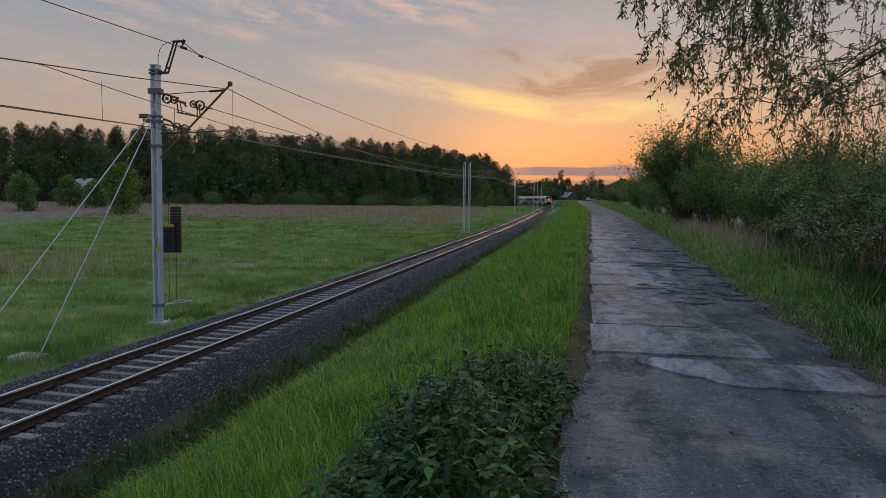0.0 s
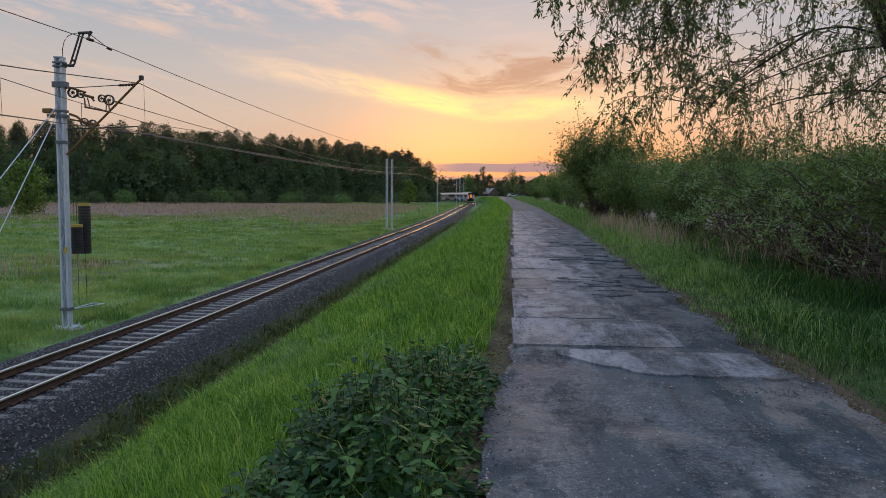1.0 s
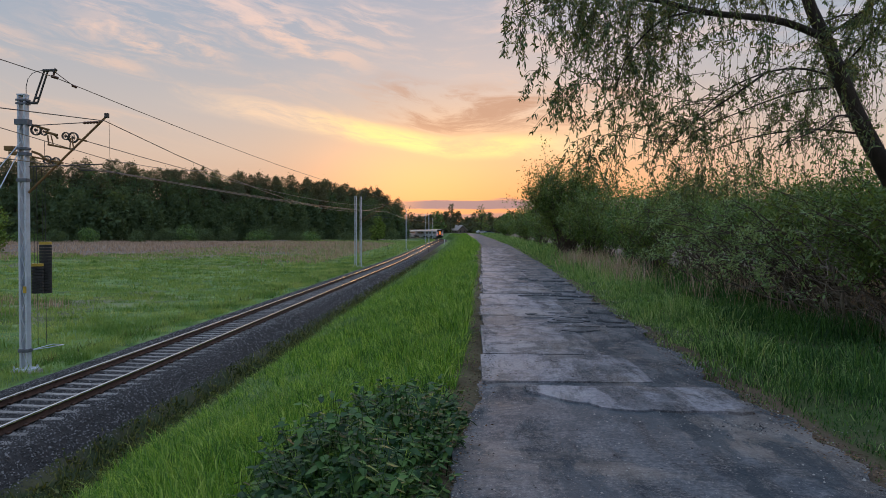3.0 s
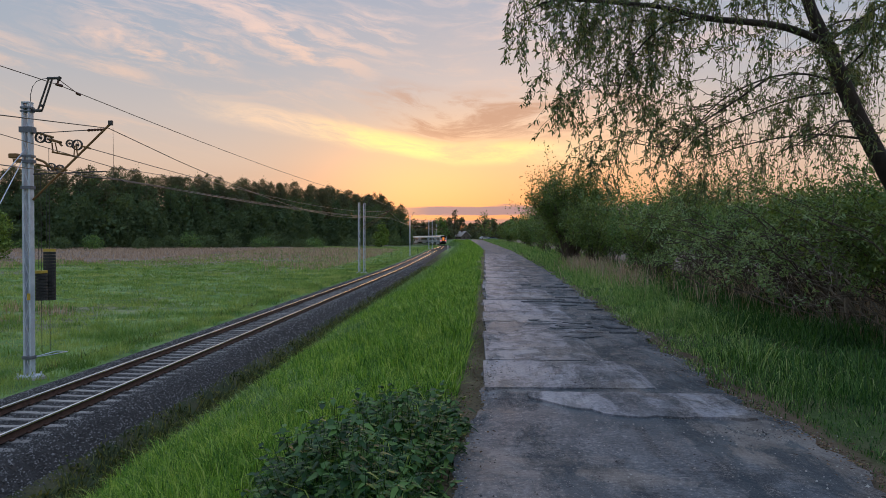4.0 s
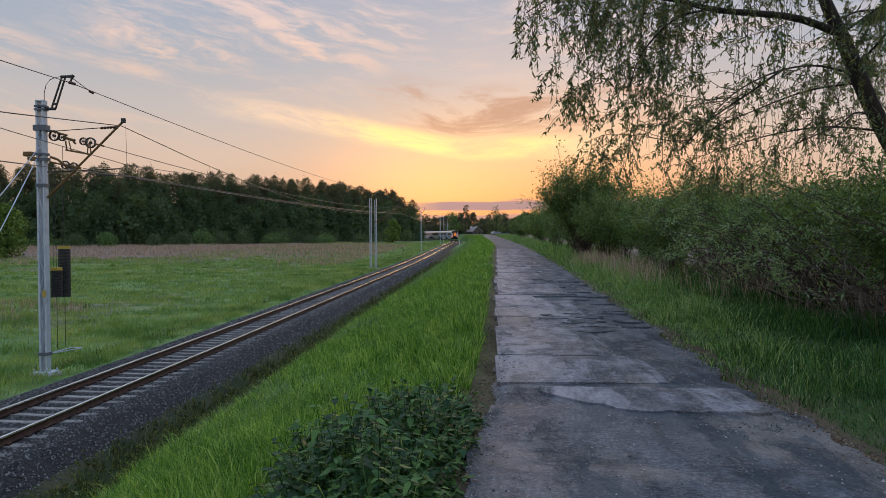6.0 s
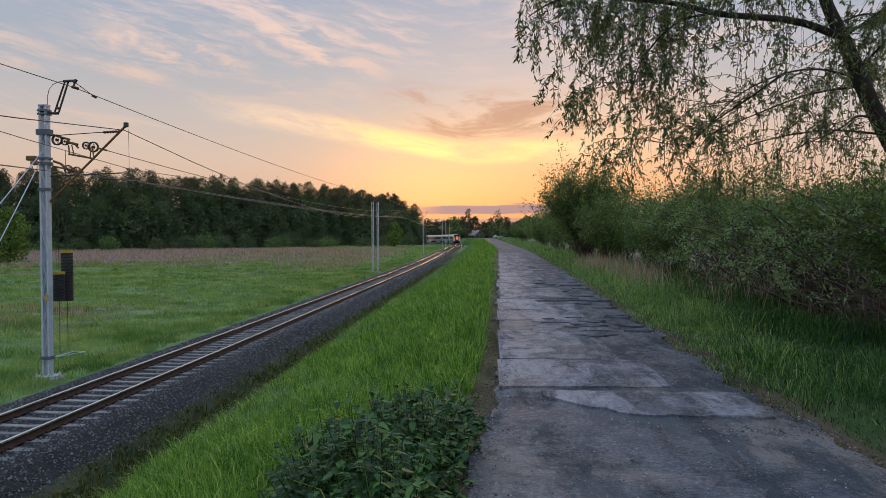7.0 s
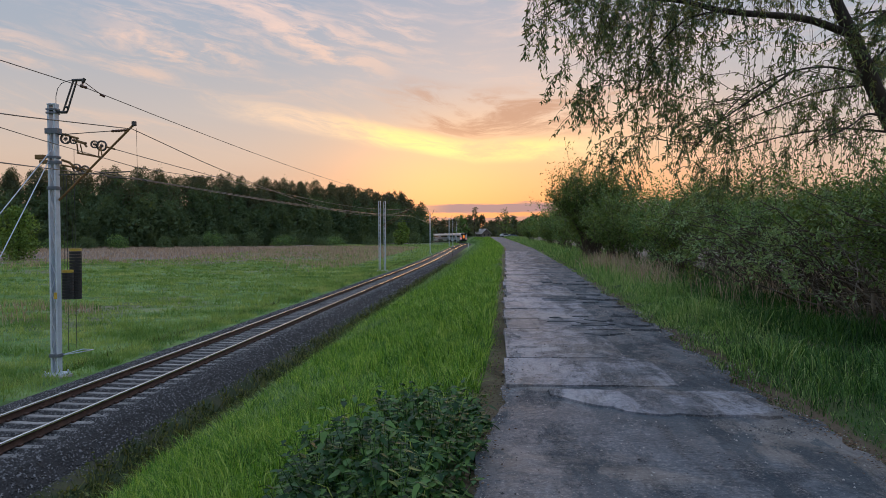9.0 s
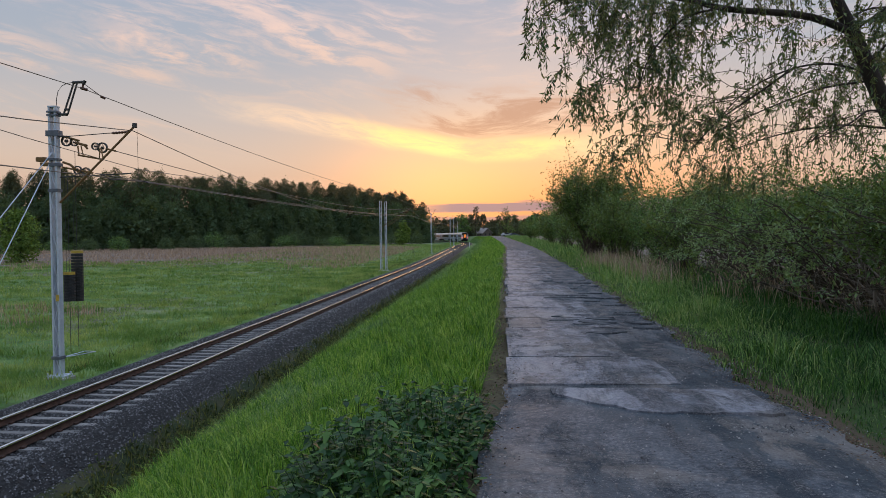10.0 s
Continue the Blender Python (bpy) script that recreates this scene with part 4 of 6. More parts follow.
def blades(rng, x, y, h, w, lean=0.35, fine=True, sink=0.02):
    """Arrays of grass blades standing at x, y."""
    m = len(x)
    z = ground_z(x, y) - sink
    a, b = rng.uniform(0, 2 * np.pi, m), rng.uniform(0, 2 * np.pi, m)
    side = np.stack([np.cos(a), np.sin(a), np.zeros(m)], -1) * (w / 2)[:, None]
    bend = np.stack([np.cos(b), np.sin(b), np.zeros(m)], -1) * (h * rng.uniform(0.1, 1, m) * lean)[:, None]
    p = np.stack([x, y, z], -1)
    upv = np.zeros((m, 3))
    upv[:, 2] = h
    if fine:
        v = np.stack([p - side, p + side, p - side * 0.75 + upv * 0.6 + bend * 0.35, p + side * 0.75 + upv * 0.6 + bend * 0.35, p + upv * (1 - 0.25 * lean) + bend], 1)
        t = np.array([(0, 1, 3), (0, 3, 2), (2, 3, 4)])
    else:
        v = np.stack([p - side, p + side, p + upv + bend], 1)
        t = np.array([(0, 1, 2)])
    k = v.shape[1]
    return v.reshape(-1, 3), (t[None] + (np.arange(m) * k)[:, None, None]).reshape(-1, 3)


def join(chunks):
    vs, fs, c = [], [], 0
    for v, f in chunks:
        vs.append(v), fs.append(f + c)
        c += len(v)
    return np.concatenate(vs), np.concatenate(fs)


def clumped(rng, x, y, size, sharp=0.5):
    """Keeps tufts: a mask in which plants crowd together."""
    f = np.sin(x / size + 2.1 * np.sin(y / size * 0.7)) * np.cos(y / size * 1.1 + 1.3 * np.sin(x / size * 0.8)) + 0.5 * np.sin(x / size * 2.7 + y / size * 2.3)
    return rng.uniform(-1.5, 1.5, len(x)) * sharp < f + 0.3


def lane_left(y):
    return road_mid(y) - road_half(y)


def lane_right(y):
    return road_mid(y) + road_half(y)


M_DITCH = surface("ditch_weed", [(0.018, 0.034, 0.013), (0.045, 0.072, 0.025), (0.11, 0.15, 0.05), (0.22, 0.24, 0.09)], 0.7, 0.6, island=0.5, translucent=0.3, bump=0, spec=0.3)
M_DEW = surface("dewy_bank_blades", [(0.05, 0.125, 0.048), (0.12, 0.235, 0.085), (0.26, 0.39, 0.165), (0.46, 0.55, 0.30)], 1.2, 0.5, island=0.3, translucent=0.3, bump=0, spec=0.4, glow=(1.2, 1.25, 0.5))
# same grass as M_VERGE, its light beside the lane put into the colour
M_VERGE_LIT = surface("lit_verge_blades", [(0.055, 0.13, 0.04), (0.13, 0.26, 0.07), (0.27, 0.42, 0.13), (0.46, 0.52, 0.25)], 0.9, 0.6, island=0.35, translucent=0.3, bump=0, spec=0.3, glow=(1.2, 1.25, 0.5))


def build_grass():
    rng = np.random.default_rng(11)
    bank, slope = [], []
    for y0, y1, dens, h0, h1, w, fine in ((1.2, 5, 1800, 0.10, 0.30, 0.0055, True), (5, 10, 1250, 0.10, 0.32, 0.007, True), (10, 22, 800, 0.10, 0.36, 0.010, True), (22, 50, 260, 0.12, 0.40, 0.02, False),
                                          (50, 120, 75, 0.15, 0.45, 0.05, False), (120, 330, 18, 0.2, 0.5, 0.12, False)):
        m = int((y1 - y0) * 5.4 * dens)
        y = rng.uniform(y0, y1, m)
        q = rng.uniform(0, 1, m)
        lo = -5.6 - bear(y)
        x = lo + (lane_left(y) - 0.10 - lo) * q
        near_lane = smooth01(q, 0.97, 0.80)
        in_patch = smooth01(np.hypot((x + 0.78) / 0.8, (y - 5.1) / 2.6), 1.05, 0.8)
        tall = 0.6 + 0.75 * smooth01(np.sin(x * 1.1 + 1.0) * np.cos(y * 0.55 + 0.4 * x) + 0.4 * np.sin(y * 1.9 + x), -0.7, 1.0)
        h = rng.uniform(h0, h1, m) * tall * (0.35 + 0.65 * near_lane) * (1 - 0.75 * in_patch)
        # bare earth shows beside the slabs for some metres
        bare = 0.14 * smooth01(y, 5.0, 7.0) * smooth01(y, 17.0, 12.0)
        keep = rng.uniform(0, 1, m) < 0.10 + 0.90 * smooth01(lane_left(y) - 0.1 - bare - x, -0.02, 0.40)
        dewy = q + rng.normal(0, 0.10, m) + 0.12 * np.sin(y * 0.8 + x * 1.3) < 0.42
        h = np.where(dewy, h * 0.8, h) * (1 + 0.7 * smooth01(q, 0.20, 0.06))
        for kind_of, chosen in ((bank, keep & ~dewy), (slope, keep & dewy)):
            kind_of.append(blades(rng, x[chosen], y[chosen], h[chosen], w * rng.uniform(0.6, 1.4, chosen.sum()), 1.0, fine))
    # tufts of longer blades, thickest along the lane and on the shoulder of the bank
    m = 2300
    y = 1.6 + 34 * rng.uniform(0, 1, m) ** 1.5
    q = np.where(rng.uniform(0, 1, m) < 0.45, 1 - np.abs(rng.normal(0.10, 0.10, m)), rng.uniform(0.0, 1, m))
    q = np.where(rng.uniform(0, 1, m) < 0.36, np.abs(rng.normal(0.12, 0.09, m)), q)
    cx = -4.6 + (lane_left(y) - 0.22 + 4.6) * np.clip(q, 0, 1)
    per = 30
    tx = np.repeat(cx, per) + rng.normal(0, 0.055, m * per)
    ty = np.repeat(y, per) + rng.normal(0, 0.055, m * per)
    th = np.repeat(rng.uniform(0.24, 0.58, m) * (0.75 + 0.25 * smooth01(q, 0.2, 0.8)), per) * rng.uniform(0.5, 1.0, m * per)
    ok = (tx < lane_left(ty) - 0.12 - 0.14 * smooth01(ty, 5.0, 7.0) * smooth01(ty, 17.0, 12.0)) & ((np.hypot((tx + 0.78) / 0.8, (ty - 5.1) / 2.6) > 1) | (rng.uniform(0, 1, m * per) < 0.12))
    bank.append(blades(rng, tx[ok], ty[ok], th[ok], (0.006 + 0.0004 * ty[ok]) * rng.uniform(0.6, 1.3, ok.sum()), 1.1, True))
    tagged(new("slope_grass", mesh_np("slope_grass", *join(slope), M_DEW)), "dewy grey-green grass on the lower bank", "grass", kind="stuff")
    tagged(new("bank_grass", mesh_np("bank_grass", *join(bank), M_GRASS)), "fresh green long grass covering the bank", "grass", kind="stuff")

    verge, pale = [], []
    for y0, y1, dens, h0, h1, w, fine, wide in ((1.5, 8, 1000, 0.08, 0.40, 0.007, True, 4.5), (8, 20, 520, 0.10, 0.55, 0.011, True, 6), (20, 50, 130, 0.12, 0.6, 0.025, False, 6), (50, 250, 16, 0.2, 0.7, 0.09, False, 6)):
        m = int((y1 - y0) * wide * dens)
        y = rng.uniform(y0, y1, m)
        off = rng.uniform(0, 1, m) ** 1.35 * wide
        x = lane_right(y) - 0.04 + off + 0.12 * np.sin(y * 2.3) * np.cos(y * 0.9)
        h = rng.uniform(h0, h1, m) * (0.36 + 0.64 * smooth01(off, 0.0, 1.1)) * (1 + 0.25 * smooth01(off, 1.6, 4.0)) * (0.5 + 0.65 * smooth01(np.sin(x * 1.7 + y) + 0.6 * np.sin(y * 2.9 - x * 2.2), -0.6, 1.2))
        keep = rng.uniform(0, 1, m) < 0.40 + 0.60 * smooth01(off, 0.0, 0.35)
        # paler blades by the lane, darker towards the bushes: their shade as colour
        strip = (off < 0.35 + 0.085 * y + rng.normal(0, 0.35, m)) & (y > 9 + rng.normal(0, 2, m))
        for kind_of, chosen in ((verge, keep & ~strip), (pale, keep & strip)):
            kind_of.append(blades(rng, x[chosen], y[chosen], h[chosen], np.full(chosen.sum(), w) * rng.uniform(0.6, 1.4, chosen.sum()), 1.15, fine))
    tagged(new("verge_grass", mesh_np("verge_grass", *join(verge), M_VERGE)), "tangled green verge grass beside the lane, coloured as shaded", "grass", kind="stuff")
    tagged(new("lit_verge_grass", mesh_np("lit_verge_grass", *join(pale), M_VERGE_LIT)), "tangled green grass along the lane's edge, coloured as lit", "grass", kind="stuff")

    field = []
    for x0, x1, y0, y1, dens, h0, h1, w in ((-18, -12.7, 6, 45, 210, 0.08, 0.28, 0.018), (-18, -12.8, 45, 130, 40, 0.15, 0.4, 0.05), (-45, -18, 12, 60, 40, 0.06, 0.20, 0.045), (-75, -18, 60, 125, 9, 0.08, 0.28, 0.12), (-18, -12.8, 130, 330, 8, 0.2, 0.6, 0.12), (-60, -18, 125, 290, 4.0, 0.12, 0.4, 0.2)):
        m = int((y1 - y0) * (x1 - x0) * dens)
        y, x = rng.uniform(y0, y1, m), rng.uniform(x0, x1, m)
        keep = clumped(rng, x, y, 1.6, 1.3)
        x, y = x[keep], y[keep]
        field.append(blades(rng, x - bear(y), y, rng.uniform(h0, h1, len(x)), w * rng.uniform(0.6, 1.5, len(x)), 0.6, False))
    # tussocks, crowding into darker and lusher drifts
    m = 5200
    y = 12 + 118 * rng.uniform(0, 1, m) ** 1.25
    x = -12.9 - rng.uniform(0, 1, m) ** 1.3 * (10 + 0.55 * y)
    ok = clumped(rng, x * 0.6, y * 0.6, 2.2, 0.7)
    x, y = x[ok], y[ok]
    per = 26
    spread = np.repeat(rng.uniform(0.12, 0.5, len(x)), per)
    tx, ty = np.repeat(x, per) + rng.normal(0, 1, len(x) * per) * spread * 1.5, np.repeat(y, per) + rng.normal(0, 1, len(x) * per) * spread
    th = np.repeat(rng.uniform(0.18, 0.5, len(x)), per) * rng.uniform(0.5, 1.0, len(tx))
    keep = tx < -12.7
    field.append(blades(rng, tx[keep] - bear(ty[keep]), ty[keep], th[keep], (0.012 + 0.0009 * ty[keep]) * rng.uniform(0.6, 1.5, keep.sum()), 0.9, False))
    tagged(new("meadow_grass", mesh_np("meadow_grass", *join(field), M_MEADOW)), "rough green meadow grass beyond the track", "grass", kind="stuff")

    ditch = []
    m = 60000
    y = 6 + 110 * rng.uniform(0, 1, m) ** 1.7
    x = rng.normal(-6.7, 0.5, m) - bear(y)
    keep = clumped(rng, x, y, 0.5, 0.9) & (x < -5.0) & (x > -7.9)
    x, y = x[keep], y[keep]
    ditch.append(blades(rng, x, y, rng.uniform(0.08, 0.34, len(x)), (0.014 + 0.0006 * y) * rng.uniform(0.7, 1.6, len(x)), 0.9, False))
    m = 15000
    y = 8 + 125 * rng.uniform(0, 1, m) ** 1.5
    x = rng.normal(-14.75, 0.22, m)
    ditch.append(blades(rng, x, y, rng.uniform(0.2, 0.55, m), (0.016 + 0.0005 * y) * rng.uniform(0.7, 1.5, m), 0.7, False))
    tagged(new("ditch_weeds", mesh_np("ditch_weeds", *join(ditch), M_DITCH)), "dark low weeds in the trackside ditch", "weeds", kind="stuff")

    reed = []
    m = 60000
    y = rng.uniform(95, 235, m)
    x = -22 - 165 * rng.uniform(0, 1, m) ** 1.2
    edge = 112 + 0.12 * (x + 60) * -1 + 10 * np.sin(x * 0.11) + 6 * np.sin(x * 0.31 + 1)
    keep = (y > edge + rng.exponential(12, m) - 6) & (clumped(rng, x, y, 7.0, 0.9) | (y > edge + 45)) & (y < 222 + 0 * x) & (x < -17 - (y - 95) * 0.06 + rng.normal(0, 3, m))
    x, y = x[keep], y[keep]
    reed.append(blades(rng, x, y, rng.uniform(0.25, 0.85, len(x)), np.full(len(x), 0.13), 0.5, False))
    m = 10000
    y, x = rng.uniform(26, 62, m), rng.uniform(-60, -24, m)
    keep = clumped(rng, x, y, 5.0, 0.3) & (np.hypot((x + 38) / 14, (y - 42) / 9) < 1)
    x, y = x[keep], y[keep]
    reed.append(blades(rng, x, y, rng.uniform(0.3, 0.8, len(x)), np.full(len(x), 0.05), 0.4, False))
    tagged(new("reed_bed", mesh_np("reed_bed", *join(reed), M_DRY)), "dry pinkish-brown reeds across the meadow", "reeds", kind="stuff")

    tall = []
    for cx, cy, rx, ry, m in ((5.3, 35, 0.9, 6.5, 800), (5.6, 27, 0.8, 4, 300), (4.9, 24, 0.7, 5, 240), (5.2, 17, 0.6, 3, 60), (6.9, 13.6, 1.2, 2.2, 420), (6.4, 10.6, 0.9, 1.6, 260), (6.4, 17.5, 1.2, 3.0, 260), (8.0, 46, 1.2, 9, 500), (13.0, 27.0, 5.0, 7.0, 5200), (11.0, 20.0, 3.0, 3.5, 2200), (9.0, 17.0, 2.0, 3.0, 900)):
        x, y = rng.normal(cx, rx * 0.5, m), rng.normal(cy, ry * 0.5, m)
        tall.append(blades(rng, x, y, rng.uniform(0.3, 1.1, m) ** 1.2, np.full(m, 0.003 + 0.0004 * cy) * rng.uniform(0.6, 1.5, m), 0.7, True))
    tagged(new("dry_tall_grass", mesh_np("dry_tall_grass", *join(tall), M_DRY)), "tall straw-coloured dry grass under the bushes", "dry grass", kind="stuff")


build_grass()


def leaves(rng, p, length, width, droop=0.0, out=None, face=0.0):
    """Leaf arrays: four-cornered blades folded along the rib, at the points p. face: how much they turn their faces to the sky."""
    m = len(p)
    u = rng.normal(0, 1, (m, 3))
    if out is not None:
        u = u * 0.8 + out
    u[:, 2] -= droop
    u /= np.linalg.norm(u, axis=1)[:, None] + 1e-9
    r = rng.normal(0, 1, (m, 3)) + (0, 0, 3.0 * face)
    s = np.cross(u, r)
    s /= np.linalg.norm(s, axis=1)[:, None] + 1e-9
    nrm = np.cross(u, s)
    ln = (length * rng.uniform(0.6, 1.3, m))[:, None]
    wd = (width * rng.uniform(0.7, 1.3, m))[:, None]
    v = np.stack([p, p + u * ln * 0.45 + s * wd * 0.5 + nrm * wd * 0.18, p + u * ln - nrm * ln * 0.08, p + u * ln * 0.45 - s * wd * 0.5 + nrm * wd * 0.18], 1)
    f = np.array([(0, 1, 2), (0, 2, 3)])
    return v.reshape(-1, 3), (f[None] + (np.arange(m) * 4)[:, None, None]).reshape(-1, 3)


def curve_path(pts, n=12):
    """A smooth way through a few points."""
    pts = np.asarray(pts, float)
    t = np.linspace(0, len(pts) - 1, n)
    out = []
    for q in t:
        i = min(int(q), len(pts) - 2)
        f = q - i
        p0, p1, p2, p3 = pts[max(i - 1, 0)], pts[i], pts[i + 1], pts[min(i + 2, len(pts) - 1)]
        out.append(0.5 * (2 * p1 + (p2 - p0) * f + (2 * p0 - 5 * p1 + 4 * p2 - p3) * f * f + (3 * p1 - p0 - 3 * p2 + p3) * f ** 3))
    return np.array(out)


def build_ditch_weeds():
    """Low broad-leaved weeds that crowd the ditch and the foot of the stone bed."""
    rng = np.random.default_rng(61)
    m = 2200
    y = 8 + 95 * rng.uniform(0, 1, m) ** 1.6
    x = rng.normal(-6.8, 0.5, m)
    ok = (x > -7.9) & (x < -5.2) & clumped(rng, x, y, 1.1, 1.1)
    x, y = x[ok], y[ok]
    per = 16
    size = np.repeat(rng.uniform(0.06, 0.22, len(x)), per)
    px = np.repeat(x, per) + rng.normal(0, 1, len(x) * per) * size * 0.6
    py = np.repeat(y, per) + rng.normal(0, 1, len(x) * per) * size * 0.6
    p = np.stack([px, py, ground_z(px, py) + np.abs(rng.normal(0, 0.5, len(px))) * size], -1)
    v, f = leaves(rng, p, 0.10, 0.05, -0.2)
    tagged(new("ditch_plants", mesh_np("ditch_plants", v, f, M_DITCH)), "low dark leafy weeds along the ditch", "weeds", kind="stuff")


build_ditch_weeds()


def build_willow():
    rng = np.random.default_rng(23)
    tree = empty("willow_tree", (8.3, 12.0, 0), "old willow with hanging twigs leaning over the lane", "tree")
    base = np.array([8.3, 12.0, float(ground_z(8.3, 12.0))])
    o = np.array([8.3, 12.0, 0])
    trunk = curve_path([base - (0, 0, 0.2), (7.55, 11.8, 0.7), (6.45, 11.5, 2.3), (5.72, 11.3, 3.45), (5.3, 11.3, 4.45), (5.0, 11.3, 5.13), (4.7, 11.3, 6.2), (4.5, 11.5, 8.0)], 26)
    rad = np.interp(np.linspace(0, 1, 26), [0, 0.1, 0.5, 1], [0.23, 0.16, 0.115, 0.04])
    part("trunk", tubes("trunk", [(trunk - o, rad)], M_BARK, 10), None, tree, "dark leaning trunk")
    limbs = [
        [(5.25, 11.3, 4.53), (4.5, 11.1, 4.73), (3.3, 10.7, 4.74), (2.64, 10.5, 4.84), (1.72, 10.1, 4.80), (1.0, 9.85, 4.74), (0.55, 9.8, 4.5)],
        [(3.6, 9.6, 6.2), (2.0, 9.2, 6.0), (1.2, 9.1, 5.6), (0.7, 9.0, 5.1), (0.55, 9.0, 4.7)],
        [(4.7, 11.3, 6.0), (3.2, 10.8, 6.0), (1.9, 10.4, 5.6), (1.2, 10.2, 5.0)],
        [(4.9, 11.3, 5.2), (4.4, 10.2, 6.0), (3.3, 9.4, 6.3), (2.0, 9.0, 6.2), (1.1, 8.9, 5.7)],
        [(5.4, 11.3, 3.95), (4.8, 11.0, 4.0), (4.1, 10.6, 3.85), (3.4, 10.3, 3.5), (2.9, 10.1, 3.0)],
        [(5.8, 11.3, 3.3), (5.3, 10.9, 3.3), (4.8, 10.4, 3.05), (4.2, 10.2, 2.8)],
        [(4.7, 11.3, 6.0), (5.8, 10.2, 6.6), (6.5, 9.4, 6.4), (7.0, 9.0, 5.8)],
        [(4.6, 11.4, 7.0), (3.8, 11.8, 7.4), (2.6, 12.2, 7.2), (1.6, 12.5, 6.5)],
        [(5.1, 11.3, 4.4), (6.3, 11.2, 5.2), (7.6, 11.0, 5.6), (8.6, 10.8, 5.2)],
        [(4.85, 11.3, 5.3), (4.3, 12.0, 5.6), (3.4, 12.6, 5.7), (2.2, 13.0, 5.3)],
        [(5.6, 11.3, 3.7), (6.1, 12.4, 4.4), (6.6, 13.4, 4.6), (6.4, 14.2, 4.2)],
        [(4.2, 10.65, 3.9), (3.6, 10.3, 3.5), (3.0, 10.1, 3.1), (2.6, 10.0, 2.7)],
        [(3.3, 10.6, 4.74), (2.6, 10.2, 4.5), (2.1, 10.0, 4.0), (1.9, 9.9, 3.5)],
        [(5.5, 11.3, 3.8), (4.9, 11.6, 3.75), (4.2, 11.8, 3.5), (3.5, 12.0, 3.2)],
        [(5.9, 11.4, 3.1), (5.2, 11.6, 3.2), (4.4, 11.7, 3.1), (3.6, 11.8, 2.85)],
        [(5.4, 11.3, 3.95), (5.6, 10.6, 4.4), (5.5, 10.0, 4.7), (5.1, 9.6, 4.7)],
        [(5.0, 11.3, 4.6), (5.7, 11.6, 4.95), (6.4, 11.8, 4.9), (7.0, 11.9, 4.5)],
        [(4.75, 11.3, 5.8), (4.0, 9.8, 5.7), (3.6, 8.9, 5.3), (3.3, 8.4, 4.8)],
    ]
    paths, twigs, pts, outs = [], [], [], []
    for k, l in enumerate(limbs):
        p = curve_path(l, 22)
        part("limb", tubes("limb", [(p - o, np.linspace(0.062 if k < 1 else 0.019, 0.006, 22))], M_BARK, 7), None, tree)
        paths.append(p)
    low = lambda x: np.interp(x, [0.0, 0.4, 1.0, 1.5, 2.2, 3.2, 5, 8], [4.25, 3.9, 3.3, 2.75, 2.25, 2.0, 2.1, 2.4])
    # foliage gathers in hanging clumps with sky between them
    mass = lambda p: 0.5 + 0.5 * math.sin(p[0] * 2.3 + 0.9 * math.sin(p[2] * 1.7)) * math.cos(p[2] * 2.1 + p[0] * 0.8 + p[1] * 0.5) + 0.22 * math.sin(p[0] * 5.1 + p[2] * 4.3)
    fill = lambda p: 0.58 if p[0] < 2.3 and p[2] > 3.9 else (0.5 if p[2] < 4.2 and p[0] > 4.0 else 0.95) if p[2] > 3.4 else float(np.interp(p[0], [2.6, 4.2], [1.0, 0.25]))
    for p in paths:
        length = np.linalg.norm(np.diff(p, axis=0), axis=1).sum()
        for i in range(int(length * 8.8)):
            t = rng.uniform(0.08, 1.0) ** 0.65
            q = p[int(t * 21)] + rng.normal(0, 0.06, 3)
            d = np.array([rng.normal(-0.35, 0.8), rng.normal(-0.1, 0.65), rng.normal(0.25, 0.25)])
            reach = rng.uniform(0.5, 1.9)
            d[0] = max(d[0], (0.38 + rng.exponential(0.2) - q[0]) / (0.6 * reach))
            goal = float(low(max(q[0] + d[0] * 0.6, 0)) + rng.exponential(0.55))
            way = [q]
            drop = max(0.25, min(q[2] - goal, rng.uniform(0.4, 2.6)))
            n_s = 9
            for s in np.linspace(0, 1, n_s)[1:]:
                way.append(q + np.array([d[0] * reach * (1 - (1 - s) ** 2) * 0.6, d[1] * reach * (1 - (1 - s) ** 2) * 0.6, d[2] * reach * s * (1 - s) * 1.5 - drop * s ** 1.6]) + rng.normal(0, 0.02, 3))
            way = np.array(way)
            twigs.append((way - o, np.linspace(0.006, 0.002, n_s)))
            span = np.linalg.norm(np.diff(way, axis=0), axis=1).sum()
            for _ in range(int(span * rng.uniform(38, 64))):
                s = rng.uniform(0.05, 1) * (n_s - 1)
                a = min(int(s), n_s - 2)
                at = way[a] + (way[a + 1] - way[a]) * (s - a)
                if rng.uniform() < (0.16 + 1.0 * mass(at)) * fill(at):
                    pts.append(at)
                    outs.append(way[a + 1] - way[a])
            # side shoots, hanging
            for _ in range(rng.integers(4, 9)):
                a = rng.integers(2, n_s - 1)
                if rng.uniform() > (0.10 + 1.0 * mass(way[a])) * fill(way[a]):
                    continue
                e = way[a] + np.array([rng.normal(-0.03, 0.2), rng.normal(0, 0.22), -rng.uniform(0.12, 0.5)])
                twigs.append((np.array([way[a], (way[a] + e) / 2 + (0, 0, 0.05), e]) - o, np.array([0.004, 0.003, 0.0015])))
                for s in rng.uniform(0.1, 1, rng.integers(12, 26)):
                    pts.append(way[a] + (e - way[a]) * s)
                    outs.append((e - way[a]) * 0.3)
    tagged(part("twigwork", tubes("twigwork", twigs, M_TWIG, 3), None, tree, "thin brown hanging twigs"), kind="stuff")
